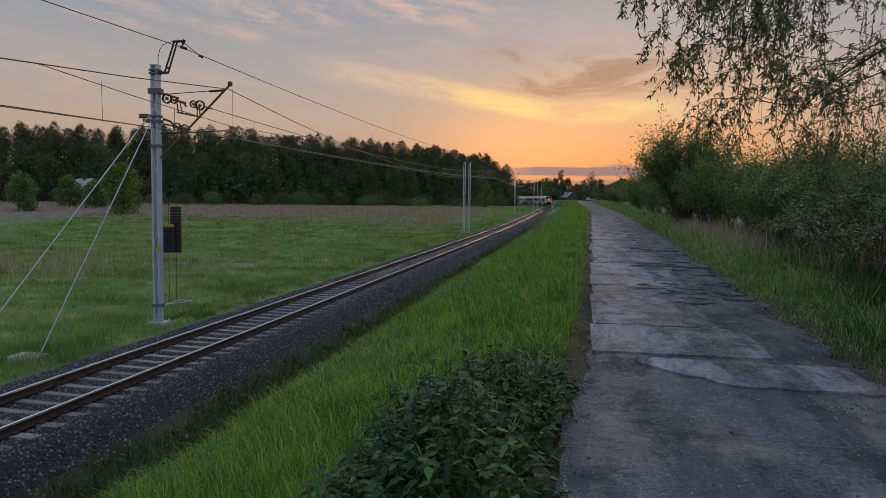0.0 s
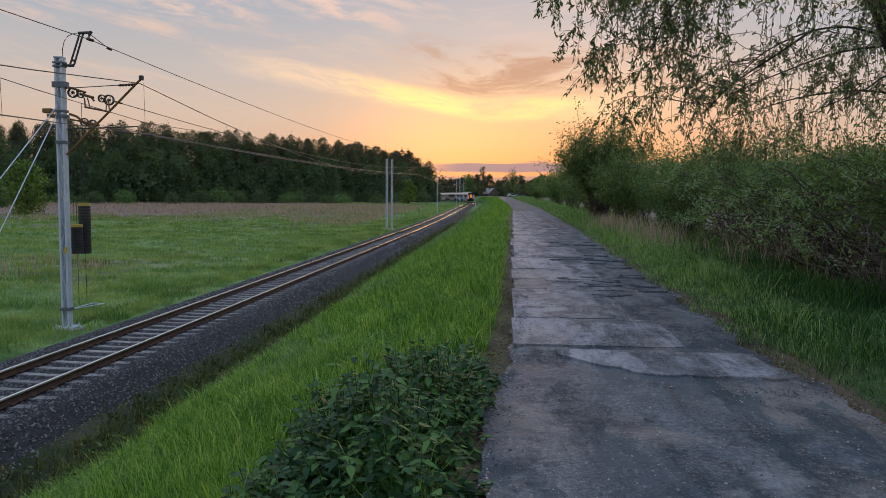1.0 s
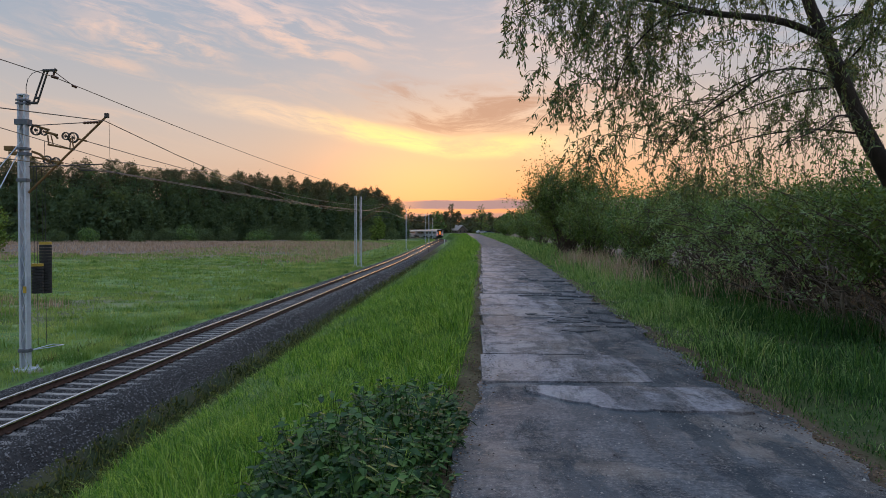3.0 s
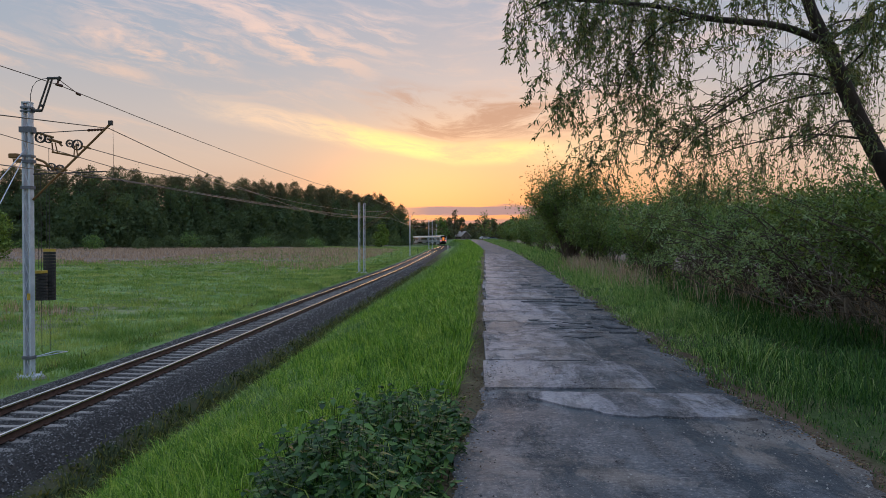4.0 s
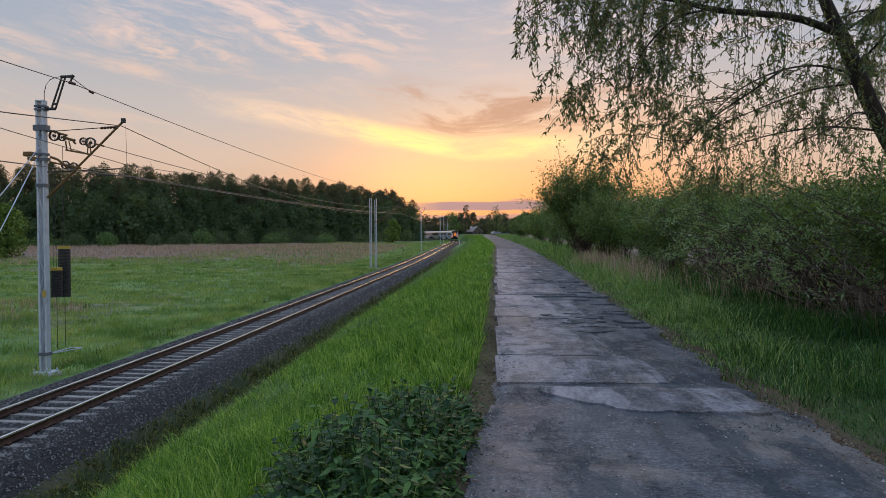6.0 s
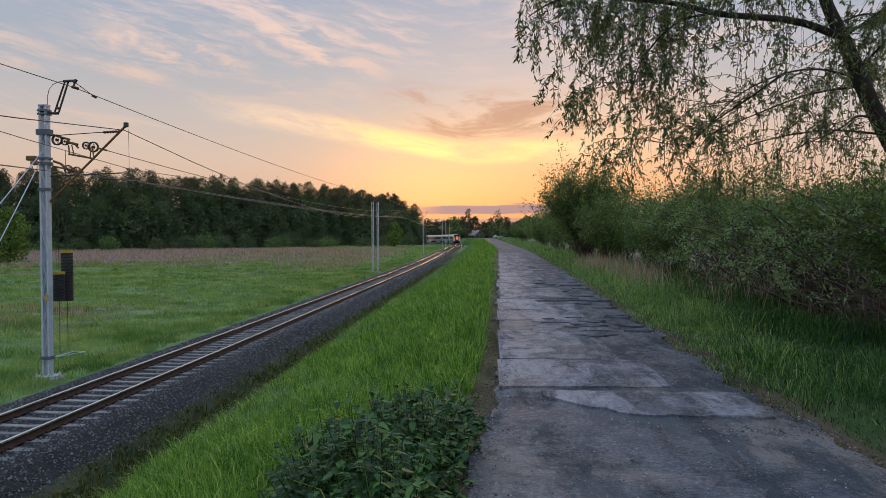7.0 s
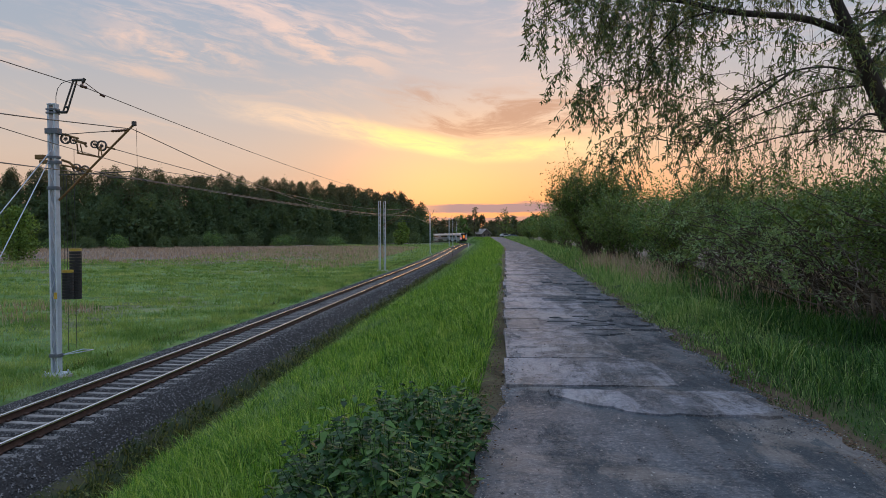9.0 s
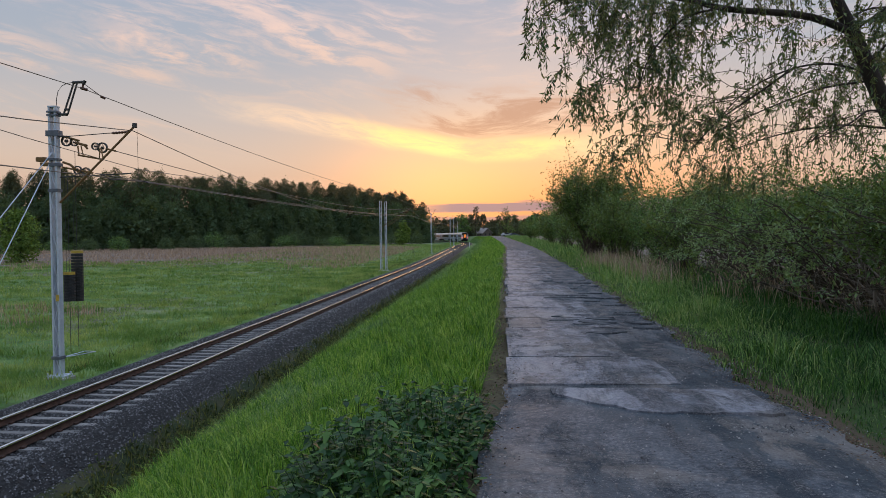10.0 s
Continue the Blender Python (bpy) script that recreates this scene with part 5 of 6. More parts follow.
    pts, outs = np.array(pts), np.array(outs)
    outs = outs / (np.linalg.norm(outs, axis=1)[:, None] + 1e-9)
    v, f = leaves(rng, pts, 0.084, 0.0215, 0.55, outs * 0.7)
    tagged(part("leaves", mesh_np("leaves", v - o, f, M_WILLOW), None, tree, "narrow grey-green willow leaves"), kind="stuff")


build_willow()


def build_shrub(name, at, rx, ry, h, stems, leaf_n, leaf_l, leaf_w, mat, label, category, seed, group="", lean=(0, 0), bottom=0.15, bare=0.5, stem_r=0.016, spiky=0.0):
    """A many-stemmed shrub: curved stems from one foot, side twigs, leaves crowding towards the outside."""
    rng = np.random.default_rng(seed)
    z0 = float(ground_z(at[0], at[1]))
    bush = empty(name, (at[0], at[1], z0), label, category, group)
    st, pts = [], []
    for i in range(stems):
        a, r = rng.uniform(0, 6.28), rng.uniform(0.25, 1.0) ** 0.6
        hh = h * rng.uniform(0.62, 1.0) * (1 - 0.35 * r * r)
        e = np.array([math.cos(a) * rx * r + lean[0], math.sin(a) * ry * r + lean[1], hh])
        p = curve_path([(rng.normal(0, 0.12 * rx), rng.normal(0, 0.12 * ry), -0.1), (e[0] * 0.35, e[1] * 0.35, hh * 0.5), (e[0] * 0.75, e[1] * 0.75, hh * 0.85), e], 9) + rng.normal(0, 0.015 * rx, (9, 3))
        st.append((p, np.linspace(stem_r, stem_r * 0.25, 9)))
        for _ in range(5 if h > 1.2 else 2):
            k = rng.integers(2 if bare < 0.6 else 5, 8)
            q = p[k] + np.array([rng.normal(0, 0.25 * rx), rng.normal(0, 0.25 * ry), rng.normal(0.10 + spiky, 0.12) * h])
            q[2] = max(q[2], bottom * h)
            st.append((np.array([p[k], (p[k] + q) / 2 + (0, 0, 0.03), q]), np.array([stem_r * 0.45, stem_r * 0.3, stem_r * 0.15])))
            m = int(leaf_n / (stems * 6))
            s = rng.uniform(0.15, 1, m)[:, None]
            pts.append(p[k] + (q - p[k]) * s + rng.normal(0, (0.025 * h + 0.015) * (0.4 if spiky > 0.05 else 1), (m, 3)) * (0.5 + s))
        m = int(leaf_n / (stems * 6))
        s = rng.uniform(bare, 1, m) * 8
        k = np.minimum(s.astype(int), 7)
        pts.append(p[k] + (p[np.minimum(k + 1, 8)] - p[k]) * (s - k)[:, None] + rng.normal(0, (0.02 * h + 0.015) * (0.4 if spiky > 0.05 else 1), (m, 3)))
    pts = np.concatenate(pts)
    if bare > 0.6:
        pts = pts[(pts[:, 2] > 0.40 * h) | (rng.uniform(0, 1, len(pts)) < 0.10)]
    pts[:, 2] = np.maximum(pts[:, 2], 0.05)
    tagged(part("branchwork", tubes("branchwork", st, M_TWIG, 4), None, bush, "bare brown stems"), kind="stuff")
    v, f = leaves(rng, pts, leaf_l, leaf_w, 0.1, face=0.55)
    tagged(part("leaves", mesh_np("leaves", v, f, mat), None, bush), kind="stuff")
    return bush


M_BUSH = surface("grey_willow_leaf", [(0.11, 0.22, 0.10), (0.21, 0.36, 0.165), (0.35, 0.50, 0.25)], 0.7, 0.5, island=0.2, translucent=0.35, bump=0)


def build_arching_shrub(at, reach, h, stems, seed, label, leafy=1.0, wood=None):
    """A shrub whose stems rise from one foot and arch over to one side, leafy towards their ends."""
    rng = np.random.default_rng(seed)
    z0 = float(ground_z(at[0], at[1]))
    bush = empty("arching_shrub", (at[0], at[1], z0), label, "bush", "bushes beside the lane")
    st, pts = [], []
    for i in range(stems):
        r = reach * rng.uniform(0.35, 1.0)
        side = rng.normal(0, 1.0)
        top = h * rng.uniform(0.35, 1.0)
        foot = np.array([rng.normal(0, 0.35), rng.normal(0, 0.55), -0.1])
        p = curve_path([foot, foot + (-r * 0.30, side * 0.3, top * 0.50), foot + (-r * 0.66, side * 0.7, top * 0.86), foot + (-r, side, top * rng.uniform(0.82, 1.05))], 11) + rng.normal(0, 0.025, (11, 3))
        st.append((p, np.linspace(rng.uniform(0.018, 0.04), 0.004, 11)))
        for _ in range(9 if leafy > 0.5 else 5):
            k = int(rng.integers(4, 11))
            q = p[k] + np.array([rng.normal(-0.22, 0.25), rng.normal(0, 0.28), rng.normal(0.06, 0.2)])
            st.append((np.array([p[k], (p[k] + q) / 2 + (0, 0, 0.03), q]), np.array([0.007, 0.005, 0.002])))
            if p[k][2] > 0.8 and rng.uniform() < (0.02 + 0.06 * k) * leafy:
                m = int(rng.integers(10, 34))
                s = rng.uniform(0.2, 1, m)[:, None]
                pts.append(p[k] + (q - p[k]) * s + rng.normal(0, 0.04, (m, 3)))
    pts = np.concatenate(pts)
    pts[:, 2] = np.maximum(pts[:, 2], 0.5)
    tagged(part("branchwork", tubes("branchwork", st, wood or M_TWIG, 4), None, bush, "bare brown slanting stems"), kind="stuff")
    v, f = leaves(rng, pts, 0.085, 0.032, 0.15, face=0.5)
    tagged(part("leaves", mesh_np("leaves", v, f, M_BUSH), None, bush), kind="stuff")


def build_bushes():
    for at, reach, h, stems, seed in (((7.2, 15.4), 3.1, 2.6, 26, 171), ((6.9, 12.6), 2.2, 2.5, 18, 172), ((7.3, 19.2), 2.6, 2.8, 26, 173), ((6.9, 10.2), 1.6, 2.2, 14, 174)):
        build_arching_shrub(at, reach, h, stems, seed, "sprawling shrub with bare slanting stems reaching over the verge")
    M_DEADWOOD = surface("grey_dead_twig", [(0.11, 0.092, 0.072), (0.22, 0.185, 0.15), (0.33, 0.285, 0.235)], 4.0, 0.85, bump=0.2)
    for at, reach, h, stems, seed in (((6.9, 14.0), 1.5, 1.9, 14, 181), ((6.6, 11.6), 1.0, 1.9, 18, 182), ((7.0, 9.6), 1.0, 1.7, 18, 184)):
        build_arching_shrub(at, reach, h, stems, seed, "thicket of grey leafless twigs under the bushes", 0.10, M_DEADWOOD)
    near = [((7.3, 10.4), 1.9, 1.6, 2.6, 21), ((8.6, 13.2), 2.2, 2.0, 3.2, 22), ((7.7, 15.2), 1.7, 1.9, 2.9, 23), ((8.4, 18.6), 2.0, 2.2, 3.8, 24), ((10.6, 16.5), 2.6, 2.4, 3.4, 25), ((11.2, 12.2), 2.2, 2.2, 3.5, 26),
            ((8.2, 22.9), 1.9, 2.3, 3.8, 27), ((10.4, 21.5), 2.6, 2.4, 3.6, 28), ((12.8, 18.5), 2.6, 2.4, 3.8, 29)]
    for at, rx, ry, h, seed in near:
        build_shrub("willow_shrub", at, rx, ry, h, 34, 12000 if seed % 2 else 10000, 0.095 + 0.012 * (seed % 3), 0.038, (M_SHRUB, M_HAW)[seed % 2], "dense dark green willow shrub with bare lower stems", "bush", seed, "bushes beside the lane", (-0.7, 0), 0.42, 0.62 if seed % 2 else 0.7)
    build_shrub("hawthorn_tree", (6.3, 47.5), 3.1, 2.8, 6.7, 70, 26000, 0.15, 0.085, M_HAW, "rounded hawthorn with twiggy crown against the sky", "tree", 41, "", (-0.1, 0), 0.15, 0.3, 0.03, 0.045)
    row = [((7.0, 28.0), 1.6, 1.9, 3.2), ((8.8, 29.5), 2.3, 2.5, 4.2), ((9.3, 37.0), 2.4, 2.6, 4.7), ((6.6, 41.0), 1.8, 2.4, 3.9), ((8.2, 44.5), 2.6, 2.4, 4.4), ((6.8, 56.0), 2.2, 3.0, 4.6), ((7.6, 65.0), 2.8, 3.6, 5.6), ((7.6, 77.0), 2.6, 4.0, 5.2),
           ((8.4, 92.0), 3.0, 4.4, 5.8), ((8.6, 110.0), 3.0, 5.0, 5.4), ((9.6, 130.0), 3.2, 5.0, 5.6), ((10.5, 152.0), 3.4, 6.0, 5.2), ((14.5, 26.0), 3.0, 3.0, 4.0), ((17.0, 33.0), 3.4, 3.4, 4.6), ((14.0, 44.0), 3.2, 3.6, 4.6), ((9, 180.0), 4, 7.0, 5.2), ((7.5, 33.5), 1.6, 2.0, 3.6)]
    for i, (at, rx, ry, h) in enumerate(row):
        d = at[1]
        build_shrub("hedge_bush", at, rx, ry, h, 30, 7000 if d < 60 else 4200, 0.06 + 0.0016 * d, 0.035 + 0.001 * d, M_SHRUB if i % 3 else M_HAW, "rounded dark green bush lining the lane", "bush", 60 + i, "bushes beside the lane", (0, 0), 0.40 if i in (1, 12, 13) else 0.08, 0.65 if i in (1, 12, 13) else 0.2, 0.02, 0.04)
    # young light green plants in the verge
    build_shrub("sapling", (5.35, 20.2), 0.28, 0.28, 1.25, 7, 420, 0.06, 0.035, M_BROAD, "slender light green sapling in the verge", "sapling", 91, "", (0, 0), 0.1, 0.1, 0.008)


build_bushes()


def build_nettles():
    """The patch of dark broad-leaved weeds at the lane's edge."""
    rng = np.random.default_rng(31)
    patch = empty("nettle_patch", (-0.9, 4.6, float(ground_z(-0.9, 4.6))), "dense patch of dark nettles with glossy leaves", "weeds", kind="stuff")
    o = np.array(patch.location)
    st, vs, fs, c = [], [], [], 0
    n_pl = 1050
    for i in range(n_pl):
        a, r = rng.uniform(0, 6.28), rng.uniform(0, 1) ** 0.5
        x, y = -0.78 + math.cos(a) * r * 0.76 + 0.10 * math.sin(a), 5.1 + math.sin(a) * r * 2.5
        if x > float(lane_left(y)) - 0.06:
            continue
        z = float(ground_z(x, y))
        h = rng.uniform(0.20, 0.72) * (1.0 - 0.65 * r * r) * (0.75 + 0.25 * math.sin(x * 7 + y * 3.1))
        lean = rng.normal(0, 0.10, 2)
        top = np.array([x + lean[0], y + lean[1], z + h])
        b = np.array([x, y, z - 0.02])
        st.append((np.array([b, (b + top) / 2, top]) - o, np.array([0.004, 0.0035, 0.002])))
        for k in range(rng.integers(5, 9)):
            s = rng.uniform(0.3, 1.0)
            p = b + (top - b) * s
            for half in (0, math.pi):
                yaw = k * 1.57 + half + rng.normal(0, 0.35)
                ln = rng.uniform(0.04, 0.105) * (1.15 - 0.3 * s)
                wd = ln * rng.uniform(0.5, 0.72)
                d = np.array([math.cos(yaw), math.sin(yaw), rng.normal(-0.05, 0.25)])
                side = np.array([-math.sin(yaw), math.cos(yaw), rng.normal(0, 0.15)])
                drop = np.array([0, 0, -ln * rng.uniform(0.05, 0.45)])
                q = [p, p + d * ln * 0.3 + side * wd * 0.5, p + d * ln * 0.62 + side * wd * 0.36 + drop * 0.4, p + d * ln + drop, p + d * ln * 0.62 - side * wd * 0.36 + drop * 0.4, p + d * ln * 0.3 - side * wd * 0.5, p + d * ln * 0.5 - (0, 0, wd * 0.14)]
                vs.append(np.array(q) - o)
                fs.append(np.array([(6, i0, (i0 + 1) % 6) for i0 in range(6)]) + c)
                c += 7
    tagged(part("branchwork", tubes("branchwork", st, M_VERGE, 3), None, patch), kind="stuff")
    tagged(part("leaves", mesh_np("leaves", np.concatenate(vs), np.concatenate(fs), M_NETTLE), None, patch, "toothed dark green leaves catching the sky"), kind="stuff")


build_nettles()

# ---------------------------------------------------------------- woods and distance


def crown_points(rng, m, h, r, conifer, lo=0.1):
    """Where the foliage of a far tree sits."""
    t = rng.uniform(0, 1, m) ** 0.8
    if conifer:
        z = lo + (1 - lo) * t
        rr = r * np.clip((1 - (z - lo) / (1 - lo)) ** 0.34 + 0.05, 0, 1) * (0.85 + 0.15 * np.sin(z * 21 + rng.uniform(0, 6)))
    else:
        z = lo + (1 - lo) * t
        q = (z - lo) / (1 - lo)
        rr = r * np.sqrt(np.clip(1 - (2 * q - 0.85) ** 2 / 1.35, 0.02, 1))
    a = rng.uniform(0, 6.28, m)
    lump = 1 + 0.22 * np.sin(a * 3 + z * 9 + rng.uniform(0, 6)) + 0.15 * np.sin(a * 5 - z * 17)
    k = np.sqrt(rng.uniform(0.25, 1, m)) * rr * lump
    return np.stack([np.cos(a) * k, np.sin(a) * k, z * h], -1)


def crown_clumps(rng, m, h, r):
    """A broadleaf crown of uneven clumps, from near the ground up."""
    k = 14
    t = np.linspace(0, 1, k)
    c_a = rng.uniform(0, 6.28, k)
    off = r * np.interp(t, [0, 0.35, 0.7, 1], [0.75, 1.0, 0.75, 0.1]) * np.sqrt(rng.uniform(0.1, 1, k)) * 0.75
    c = np.stack([np.cos(c_a) * off, np.sin(c_a) * off, h * (0.10 + 0.80 * t)], -1)
    size = rng.uniform(0.32, 0.52, k) * r
    pick = rng.integers(0, k, m)
    d = rng.normal(0, 1, (m, 3))
    d *= (rng.uniform(0.35, 1.08, m) ** 0.5 / np.linalg.norm(d, axis=1))[:, None]
    return c[pick] + d * size[pick][:, None] * np.array([1.15, 1.15, 0.95])


def pine_crown(rng, m, h, r):
    """A pine's crown: dense and domed, thinning to ragged shoots at the top and to tiers below."""
    t = rng.uniform(0, 1, m) ** 0.8
    a = rng.uniform(0, 6.28, m)
    ph, tier = rng.uniform(0, 6.28), rng.uniform(16, 24)
    dome = r * np.sqrt(np.clip(1 - t ** 2.2, 0, 1)) + 0.12 * r * (1 - t)
    lump = 1 + 0.22 * np.sin(a * 2 + t * 7 + ph) + 0.18 * np.sin(a * 4 - t * 13 + ph) + 0.16 * np.sin(t * tier + a)
    k = dome * lump * np.sqrt(rng.uniform(0.15, 1, m))
    return np.stack([np.cos(a) * k, np.sin(a) * k, h * (0.70 + 0.29 * t) + rng.exponential(0.011, m) * h], -1)


def build_woods():
    rng = np.random.default_rng(77)
    ex, ey = [-250, -176, -150, -116, -93, -63, -40, -33], [196, 203, 214, 218, 250, 296, 352, 378]
    pines, leafy, tr = [], [], []
    run = np.concatenate([[0], np.cumsum(np.hypot(np.diff(ex), np.diff(ey)))])
    for row in range(4):
        s = rng.uniform(0, 3)
        while s < run[-1] - (0 if row < 2 else 8 * row):
            x, y = np.interp(s, run, ex) - 2.2 * row + rng.normal(0, 1.2), np.interp(s, run, ey) + 5.5 * row + rng.normal(0, 1.2)
            pine = rng.uniform() < (0.0, 0.2, 0.85, 0.95)[row]
            h = rng.uniform(*((9.0, 15.0), (15.0, 19.0), (18.5, 21.5), (20.3, 23.0))[row])
            h *= np.interp(s, [0, run[-1] * 0.75, run[-1]], [1.20, 1.18, 1.10])
            r = rng.uniform(2.3, 3.6) if pine else rng.uniform(4.0, 6.0)
            z = float(ground_z(x, y)) - 0.3
            core = crown_points(rng, 240, h * 0.86, r * 0.8, False, 0.03) + (x, y, z)
            rim = (pine_crown(rng, 900, h, r) if pine else crown_clumps(rng, 1500, h, r)) + (x, y, z)
            (pines if pine else leafy).append(join([leaves(rng, core, 1.3, 1.0, 0.0, face=0.5), leaves(rng, rim, 0.48, 0.22 if pine else 0.34, -0.35 if pine else 0.0, face=0.0 if pine else 0.6)]))
            tr.append((line((x, y, z), (x + rng.normal(0, 0.3), y, z + h * 0.94), 4), np.array([0.22, 0.18, 0.12, 0.03])))
            s += rng.uniform(2.4, 4.4) if row < 2 else rng.uniform(1.9, 3.3)
    for s in np.arange(0, run[-1], 3.2):
        x, y = np.interp(s, run, ex) + rng.normal(1.5, 1.0), np.interp(s, run, ey) - 2.5 + rng.normal(0, 1.4)
        p = crown_clumps(rng, 600, rng.uniform(3.5, 9.5), rng.uniform(2.6, 4.4)) + (x, y, float(ground_z(x, y)) - 0.4)
        leafy.append(leaves(rng, p, 0.55, 0.4, 0.0, face=0.6))
    wood = empty("woods", (0, 0, 0), "dark mixed forest edge with uneven pine tops", "forest", kind="stuff")
    tagged(part("pine_crowns", mesh_np("pine_crowns", *join(pines), M_PINE), None, wood, "dark green pine foliage"), kind="stuff")
    tagged(part("leafy_crowns", mesh_np("leafy_crowns", *join(leafy), M_EDGE), None, wood, "leafy trees at the wood's edge"), kind="stuff")
    tagged(part("trunks", tubes("trunks", tr, M_BARK, 4), None, wood), kind="stuff")


build_woods()


def build_tree(name, at, h, r, seed, label, mat, group="", m=900, size=0.5, conifer=False, sink=0.1):
    rng = np.random.default_rng(seed)
    z = float(ground_z(at[0], at[1])) - sink
    tree = empty(name, (at[0], at[1], z), label, "tree", group)
    limbs = [(curve_path([(0, 0, 0), (rng.normal(0, 0.1), 0, h * 0.4), (rng.normal(0, 0.2), 0, h * 0.95)], 6), np.linspace(h * 0.022, h * 0.003, 6))]
    for _ in range(9):
        a, zz = rng.uniform(0, 6.28), rng.uniform(0.2, 0.7) * h
        limbs.append((line((0, 0, zz), (math.cos(a) * r * 0.8, math.sin(a) * r * 0.8, zz + h * 0.2), 4), np.linspace(h * 0.008, h * 0.002, 4)))
    part("trunk", tubes("trunk", limbs, M_BARK, 5), None, tree)
    p = crown_points(rng, m, h, r, True) if conifer else crown_clumps(rng, int(m * 1.3), h, r * 0.85)
    v, f = leaves(rng, p, size, size * 0.65, 0.1, face=0.4)
    tagged(part("crown", mesh_np("crown", v, f, mat), None, tree), kind="stuff")
    return tree


def build_distance():
    rng = np.random.default_rng(5)
    build_tree("young_tree", (-84, 125), 9.6, 4.4, 1, "rounded light green tree before the dark wood", M_BROAD, m=2600, size=0.55)
    build_tree("young_tree", (-33, 262), 9.0, 3.4, 2, "light green tree standing before the dark wood", M_BROAD, m=1100, size=0.7)
    build_tree("young_tree", (-108, 128), 7.0, 4.0, 3, "rounded green tree in the meadow's far corner", M_SHRUB, m=1600, size=0.55)
    build_tree("young_tree", (-72, 66), 4.0, 3.0, 8, "low green bush in the meadow", M_BROAD, m=1800, size=0.3)
    build_tree("young_tree", (-112, 156), 6.0, 3.8, 12, "rounded dark green tree in the meadow's far corner", M_SHRUB, m=1300, size=0.6)
    build_tree("young_tree", (-122, 160), 7.2, 4.2, 13, "rounded dark green tree in the meadow's far corner", M_SHRUB, m=1500, size=0.6)
    for i, (x, y) in enumerate(((-104, 205), (-98, 207), (-93, 212), (-84, 216), (-79, 222), (-74, 226), (-69, 232), (-64, 238), (-58, 245), (-52, 254), (-47, 262), (-112, 200), (-120, 198), (-41, 275), (-36, 300))):
        build_tree("meadow_shrub", (x + rng.normal(0, 2.5), y + rng.normal(0, 3)), rng.uniform(2.0, 4.4), rng.uniform(3.6, 6.5), 100 + i, "low green shrub at the foot of the wood", M_EDGE if i % 3 else M_SHRUB, "shrubs along the wood", 700, 0.5)
    # tree line beyond the bend
    for i in range(72):
        x = -95 + i * 2.6 + rng.normal(0, 1.5)
        y = 500 + rng.uniform(0, 60)
        build_tree("distant_tree", (x, y), rng.uniform(9, 16), rng.uniform(4, 6.5), 200 + i, "distant dusky tree beyond the bend", M_PINE, "trees beyond the bend", 420, 1.5, i % 3 == 0)
    for i in range(34):
        x, y = 26 + i * 6.5 + rng.normal(0, 2), 120 + rng.uniform(0, 50)
        build_tree("distant_tree", (x, y), rng.uniform(6, 10), rng.uniform(3.5, 5.0), 300 + i, "dusky tree beyond the bushes", M_SHRUB, "trees beyond the bushes", 420, 1.1)
    for i in range(22):
        x, y = -40 + i * 4.2 + rng.normal(0, 1.2), 452 + rng.uniform(0, 30)
        build_tree("distant_tree", (x, y), rng.uniform(5, 9), rng.uniform(3.5, 5.5), 500 + i, "distant dusky tree beyond the bend", M_PINE, "trees beyond the bend", 360, 1.3)
    build_tree("distant_tree", (-11, 420), 17.5, 3.0, 401, "tall thin pine against the sunset", M_PINE, "trees beyond the bend", 240, 1.2)
    build_tree("distant_tree", (6, 400), 15.5, 6.0, 402, "spreading tree in sparse leaf against the sunset", M_HAW, "trees beyond the bend", 420, 0.8)
    build_tree("distant_tree", (16, 330), 9.0, 5.0, 403, "dusky tree beside the far houses", M_SHRUB, "trees beyond the bend", 700, 0.9)
    build_tree("distant_tree", (-20, 440), 13, 6.0, 404, "dusky tree beside the far houses", M_SHRUB, "trees beyond the bend", 700, 1.2)


build_distance()

M_TILES = surface("grey_roof_sheet", [(0.30, 0.26, 0.24), (0.42, 0.37, 0.34)], 1.0, 0.45, 0.1, 0.2)
M_DARKTILE = surface("dark_roof_tiles", [(0.08, 0.045, 0.035), (0.14, 0.08, 0.06)], 1.0, 0.7, 0, 0.2)
M_WALL = surface("rendered_wall", [(0.10, 0.08, 0.07), (0.15, 0.12, 0.105)], 0.8, 0.9, 0, 0.2)
M_GLASS = plain("dark_window_glass", (0.03, 0.035, 0.04), 0.1)


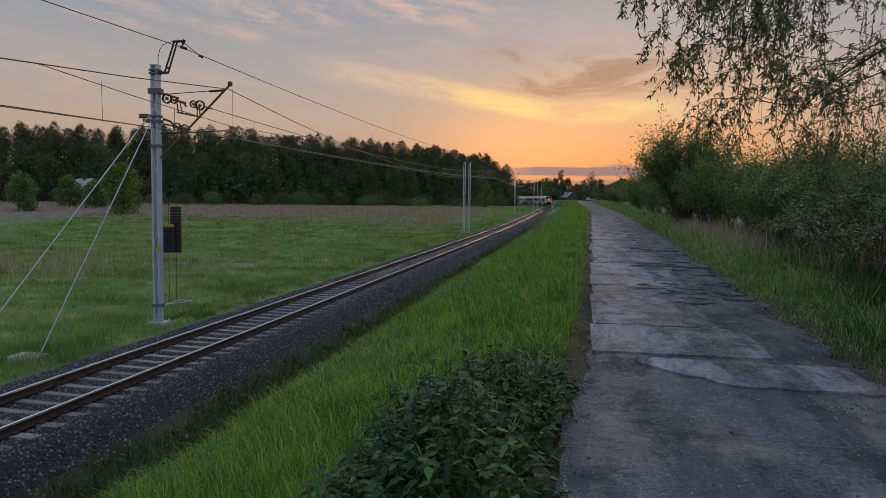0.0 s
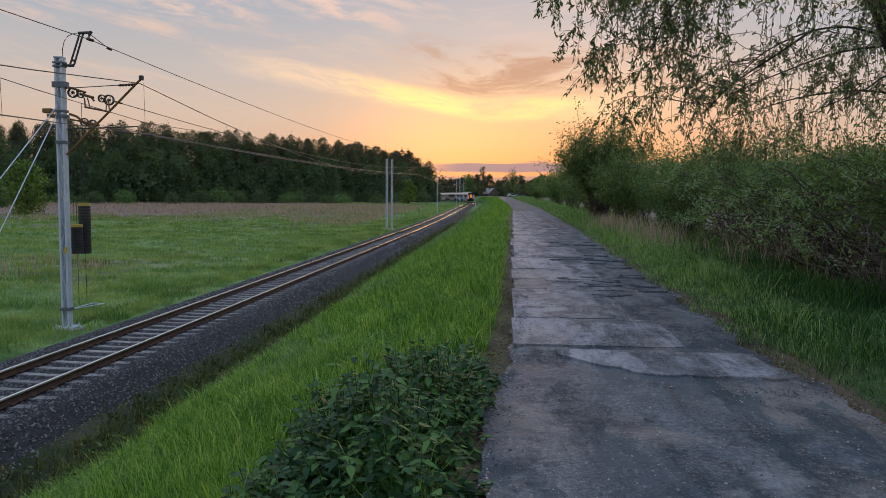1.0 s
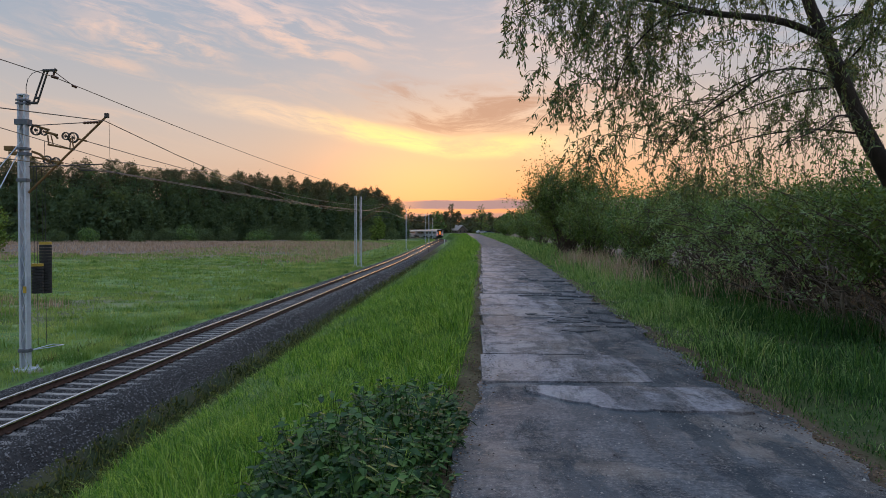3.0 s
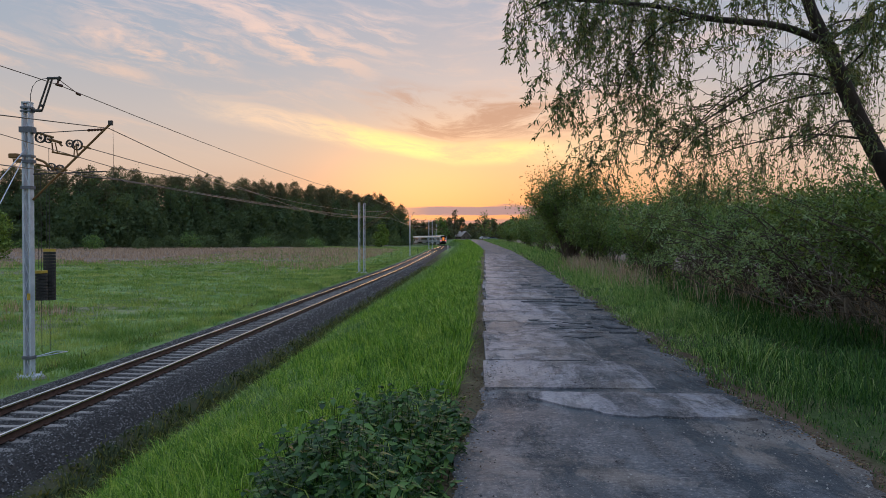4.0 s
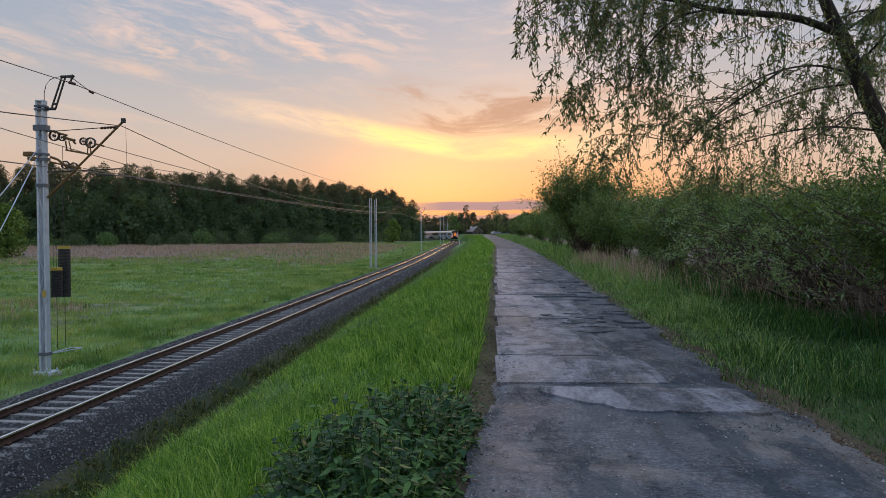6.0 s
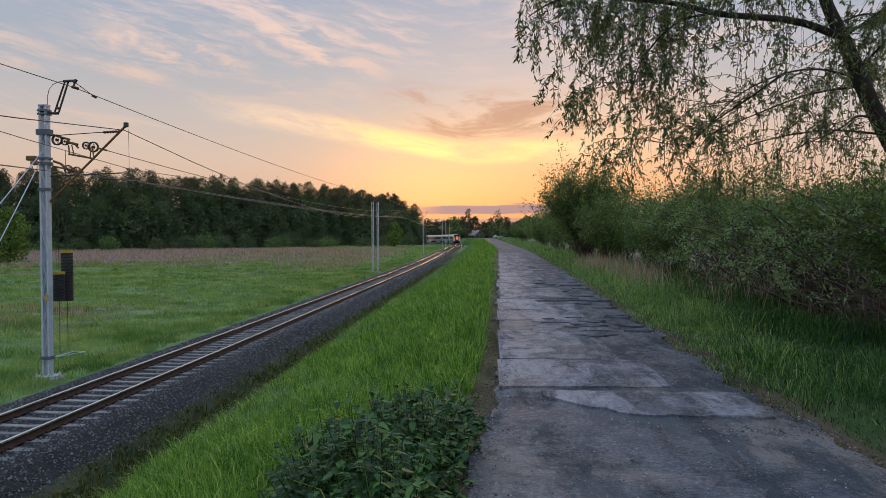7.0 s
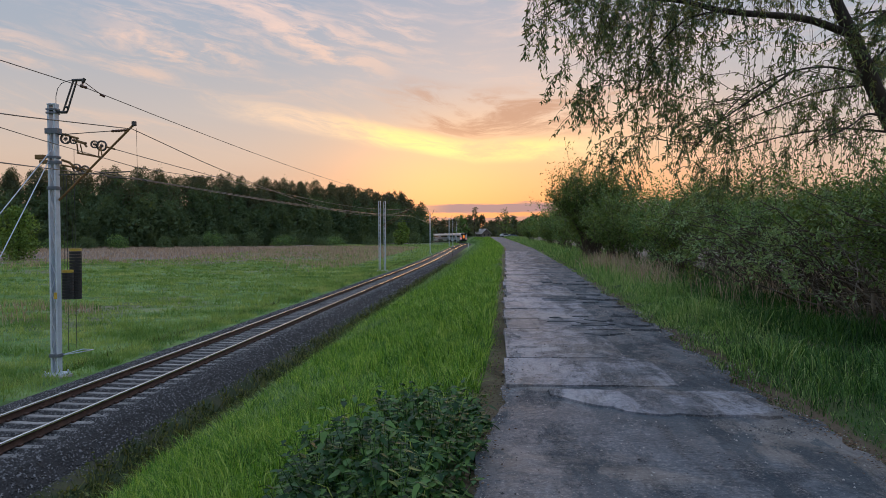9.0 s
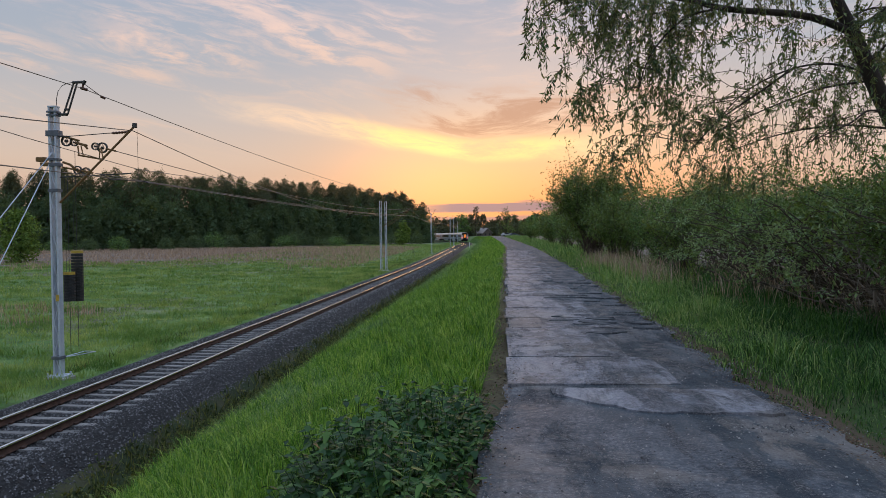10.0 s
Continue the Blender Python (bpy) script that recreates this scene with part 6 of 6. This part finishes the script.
def build_house(at, w, l, h, rise, turn, roof, label):
    z = float(ground_z(at[0], at[1])) - 0.2
    house = empty("house", (at[0], at[1], z), label, "house", "houses beyond the bend")
    house.rotation_euler = (0, 0, radians(turn))
    bm = bmesh.new()
    prof = [(-w / 2, 0), (w / 2, 0), (w / 2, h), (0, h + rise), (-w / 2, h)]
    part("wall", loft(prof, 0, l), M_WALL, house)
    for s in (-1, 1):
        bm = bmesh.new()
        e, t = 0.5, 0.16
        q = [(0, h + rise + 0.05), (s * (w / 2 + e), h - e * rise / (w / 2) + 0.05), (s * (w / 2 + e), h - e * rise / (w / 2) + 0.05 + t), (0, h + rise + 0.05 + t)]
        part("roof_slope", loft(q, -0.5, l + 0.5), roof, house)
    part("chimney", boxed(-0.8, -0.2, l * 0.4, l * 0.4 + 0.6, h + rise * 0.5, h + rise + 0.9, 0.02), M_DARKTILE, house)
    for y in (l * 0.2, l * 0.6):
        for s in (-1, 1):
            win = part("window", boxed(min(s * w / 2, s * (w / 2 + 0.05)), max(s * w / 2, s * (w / 2 + 0.05)), y, y + 1.1, 1.0, 2.3, 0.01), M_WALL, house)
            part("pane", boxed(min(s * (w / 2 + 0.04), s * (w / 2 + 0.07)), max(s * (w / 2 + 0.04), s * (w / 2 + 0.07)), y + 0.1, y + 1.0, 1.1, 2.2), M_GLASS, win)
    for x in (-1.8, 1.0):
        win = part("window", boxed(x, x + 1.0, -0.05, 0.0, 1.0, 2.2, 0.01), M_WALL, house)
        part("pane", boxed(x + 0.1, x + 0.9, -0.07, -0.04, 1.1, 2.1), M_GLASS, win)


build_house((-4.5, 420), 6.5, 7, 2.4, 2.6, 38, M_TILES, "low rendered house with a pale sheet roof")
build_house((-16, 470), 8, 11, 4.0, 3.6, 70, M_DARKTILE, "house with a dark red tiled roof")
build_house((-127, 176), 7, 9, 4.4, 2.8, 60, M_TILES, "small shed with a pale sheet roof by the wood")


def build_car(at, turn, colour, label):
    z = float(ground_z(at[0], at[1]))
    car = empty("car", (at[0], at[1], z), label, "car", "cars parked by the far houses")
    car.rotation_euler = (0, 0, radians(turn))
    paint = plain("car_paint", colour, 0.3)
    side = [(-2.1, 0.35), (2.1, 0.35), (2.15, 0.75), (1.3, 0.92), (0.7, 1.42), (-1.2, 1.46), (-1.9, 1.0), (-2.15, 0.9)]
    bm = loft(side, -0.85, 0.85)
    bmesh.ops.bevel(bm, geom=list(bm.edges), offset=0.05, segments=2, affect="EDGES")
    part("body", bm, paint, car)
    for s in (-0.86, 0.86):
        part("side_window", loft([(-1.1, 0.98), (1.0, 0.98), (0.62, 1.36), (-1.1, 1.38)], s - 0.012, s + 0.012), M_GLASS, car)
    for x in (-1.3, 1.3):
        for s in (-0.8, 0.8):
            bm = bmesh.new()
            bmesh.ops.create_cone(bm, cap_ends=True, segments=18, radius1=0.32, radius2=0.32, depth=0.2, matrix=Matrix.Translation((x, s, 0.32)) @ Matrix.Rotation(math.pi / 2, 4, "X"))
            part("tyre", bm, M_BLACK, car)


build_car((4.5, 300), 20, (0.55, 0.57, 0.6), "pale parked car beside the far houses")
build_car((7.5, 297), 10, (0.16, 0.2, 0.3), "dark blue parked car beside the far houses")

# ---------------------------------------------------------------- pieces of the track and the lane


def build_sleepers():
    """Concrete sleepers, each tapering to its middle, with rail clips on the near ones."""
    bm = bmesh.new()
    xs = [(-1.30, 0.13, -0.172), (-0.95, 0.13, -0.172), (-0.5, 0.12, -0.185), (0, 0.11, -0.200), (0.5, 0.12, -0.185), (0.95, 0.13, -0.172), (1.30, 0.13, -0.172)]
    rows = [[bm.verts.new(p) for p in ((x, -w, -0.38), (x, -w + 0.025, z - 0.003), (x, w - 0.025, z - 0.003), (x, w, -0.38))] for x, w, z in xs]
    for a, b in zip(rows, rows[1:]):
        for k in range(3):
            bm.faces.new((a[k], a[k + 1], b[k + 1], b[k]))
    bm.faces.new(rows[0][::-1]), bm.faces.new(rows[-1])
    me = bpy.data.meshes.new("sleeper")
    bm.to_mesh(me), bm.free()
    me.materials.append(M_SLEEPER)
    bm = bmesh.new()
    for x in (-0.7535, 0.7535):
        for s in (-1, 1):
            add_box(bm, x + s * 0.115 - 0.04, x + s * 0.115 + 0.04, -0.06, 0.06, -0.175, -0.13, 0.012)
    clip = bpy.data.meshes.new("rail_clips")
    bm.to_mesh(clip), bm.free()
    clip.materials.append(M_RUST)
    bed = bpy.data.objects["ballast"]
    y, k = 2.0, 0
    rng = random.Random(3)
    while y < 182:
        ob = new("sleeper", me)
        ob.parent = bed
        ob.matrix_basis = pose(XT + rng.gauss(0, 0.012), y, track_z(y), 0, 0, rng.gauss(0, 0.35))
        if y < 60:
            c = new("rail_clips", clip)
            c.parent = ob
        y += 0.62
        k += 1


build_sleepers()


def build_slabs():
    """Old concrete slabs of the lane, uneven in height, length and edge."""
    rng = random.Random(8)
    y = 7.9
    first = True
    while y < 75:
        ln = rng.choice((1.5, 2.0, 3.0, 3.0)) if y > 9.5 else 1.75
        mid, half = float(road_mid(y + ln / 2)), float(road_half(y + ln / 2))
        bm = bmesh.new()
        x0, x1 = mid - half + rng.uniform(-0.05, 0.07), mid + half * rng.uniform(-0.05, 0.55)
        nx = 10
        top = []
        for yy in (y + 0.012, y + ln * 0.5, y + ln - 0.012):
            row = []
            for i in range(nx + 1):
                x = x0 + (x1 - x0) * i / nx
                jag = rng.uniform(-0.02, 0.02) if 0 < i else 0
                row.append(bm.verts.new((x + (rng.uniform(-0.28, 0.18) if i == nx else 0), yy + jag, 0.0 + rng.uniform(-0.003, 0.003) - (0.012 if i == nx else 0))))
            top.append(row)
        for a, b in zip(top, top[1:]):
            for i in range(nx):
                bm.faces.new((a[i], a[i + 1], b[i + 1], b[i]))
        edge = [e for e in bm.edges if e.is_boundary]
        r = bmesh.ops.extrude_edge_only(bm, edges=edge)
        for v in [g for g in r["geom"] if isinstance(g, bmesh.types.BMVert)]:
            v.co.z -= 0.10
        me = bpy.data.meshes.new("slab")
        bm.to_mesh(me), bm.free()
        me.materials.append(M_SLAB)
        ob = new("slab", me)
        ob.parent = ROAD
        ob.location.z = 0.008 + rng.uniform(-0.003, 0.007)
        y += ln + 0.015
    # a broken strip of slab across the lane, nearer than the rest
    bm = bmesh.new()
    far, near = [], []
    for i in range(19):
        x = 0.55 + 1.95 * i / 18
        far.append(bm.verts.new((x, 7.66 - 0.05 * i / 18 + rng.uniform(-0.03, 0.03), 0.0)))
        near.append(bm.verts.new((x + rng.uniform(-0.02, 0.02), 7.35 - 0.75 * min(1, i / 8) + rng.uniform(-0.07, 0.07), -0.002)))
    for i in range(18):
        bm.faces.new((near[i], near[i + 1], far[i + 1], far[i]))
    r = bmesh.ops.extrude_edge_only(bm, edges=[e for e in bm.edges if e.is_boundary])
    for v in [g for g in r["geom"] if isinstance(g, bmesh.types.BMVert)]:
        v.co.z -= 0.08
    me = bpy.data.meshes.new("slab")
    bm.to_mesh(me), bm.free()
    me.materials.append(M_SLAB)
    ob = new("slab", me)
    ob.parent = ROAD
    ob.location.z = 0.018


build_slabs()


def build_litter():
    """Dead leaves and crumbs of earth lying along both edges of the lane."""
    rng = np.random.default_rng(15)
    m = 9000
    y = 2.6 + 26 * rng.uniform(0, 1, m) ** 1.6
    left = rng.uniform(0, 1, m) < 0.5
    x = np.where(left, lane_left(y) - 0.16 + rng.normal(0, 0.12, m), lane_right(y) + 0.02 + rng.normal(0, 0.14, m))
    p = np.stack([x, y, np.maximum(ground_z(x, y), np.where((x > lane_left(y)) & (x < lane_right(y)), 0.0, -9)) + 0.006 + rng.uniform(0, 0.012, m)], -1)
    u = rng.normal(0, 1, (m, 3)) * (1, 1, 0.25)
    v, f = leaves(rng, p, 0.035, 0.02, 0.0, u * 2)
    v[:, 2] = np.repeat(p[:, 2], 4) + (v[:, 2] - np.repeat(p[:, 2], 4)) * 0.35
    litter = surface("dead_leaf", [(0.05, 0.032, 0.02), (0.13, 0.08, 0.045), (0.24, 0.15, 0.08)], 2.0, 0.85, island=0.7, bump=0)
    tagged(part("litter", mesh_np("litter", v, f, litter), None, ROAD, "brown dead leaves along the lane's edges"), kind="stuff")


build_litter()


def build_pebbles():
    """Loose grit, gathered in the broken places of the lane."""
    rng = np.random.default_rng(9)
    m = 5200
    y = 2.5 + 26 * rng.uniform(0, 1, m) ** 1.8
    q = rng.uniform(-1, 1, m)
    q = np.where(rng.uniform(0, 1, m) < 0.35, np.sign(q) * (1 - np.abs(rng.normal(0, 0.06, m))), q)
    x = road_mid(y) + q * road_half(y)
    for cx, cy, sx, sy, k in ((2.35, 15.2, 0.55, 0.7, 900), (2.6, 12.2, 0.45, 0.35, 500), (2.35, 6.15, 0.30, 0.16, 260), (1.9, 19.5, 0.5, 0.8, 500), (2.6, 9.2, 0.35, 0.5, 350)):
        x, y = np.append(x, rng.normal(cx, sx, k)), np.append(y, rng.normal(cy, sy, k))
    m = len(x)
    r = rng.uniform(0.004, 0.013, m) * (0.7 + 0.6 * rng.uniform(0, 1, m) ** 6)
    base = np.array([(0, 0, 1), (1, 0, 0.1), (0, 1, -0.1), (-1, 0, 0.1), (0, -1, 0)], float)
    p = base[None] * rng.uniform(0.6, 1.3, (m, 5, 3)) * r[:, None, None]
    p += np.stack([x, y, np.where(y > 7.9, 0.016, 0.0) + r * 0.2], -1)[:, None]
    tri = np.array([(0, 1, 2), (0, 2, 3), (0, 3, 4), (0, 4, 1)])
    f = (tri[None] + (np.arange(m) * 5)[:, None, None]).reshape(-1, 3)
    ob = part("grit", mesh_np("grit", p.reshape(-1, 3), f, M_GRIT), None, ROAD, "loose grit and small stones")
    tagged(ob, kind="stuff")


build_pebbles()


def build_patches():
    """Broken remnants of the lane's asphalt skin, lying ragged over slabs and gravel."""
    rng = random.Random(12)
    M_TAR = surface("broken_tar", [(0.030, 0.037, 0.047), (0.08, 0.092, 0.108), (0.19, 0.20, 0.215)], 4.0, 0.8, bump=0.8)
    for cx, cy, sx, sy, count in ((2.05, 13.6, 0.55, 0.75, 15), (2.3, 18.5, 0.5, 1.1, 9), (1.9, 25.0, 0.6, 1.5, 8)):
        for i in range(count):
            x, y = rng.gauss(cx, sx), rng.gauss(cy, sy)
            x = min(max(x, float(lane_left(y)) + 0.5), float(lane_right(y)) - 0.35)
            rx, ry = rng.uniform(0.10, 0.34), rng.uniform(0.05, 0.15)
            bm = bmesh.new()
            k, ph = 16, rng.uniform(0, 6.28)
            top, low = [], []
            for a in (6.2832 * j / k for j in range(k)):
                r = 1 + 0.22 * math.sin(2 * a + ph) + 0.16 * math.sin(5 * a + 2 * ph) + rng.uniform(-0.22, 0.22)
                px, py = x + math.cos(a) * rx * r, y + math.sin(a) * ry * r
                top.append(bm.verts.new((px, py, 0.019 + 0.0008 * (i % 7))))
                low.append(bm.verts.new((px + math.cos(a) * 0.012, py + math.sin(a) * 0.012, -0.02)))
            bm.faces.new(top)
            for j in range(k):
                bm.faces.new((top[j], low[j], low[(j + 1) % k], top[(j + 1) % k]))
            part("asphalt_patch", bm, M_TAR, ROAD)


build_patches()
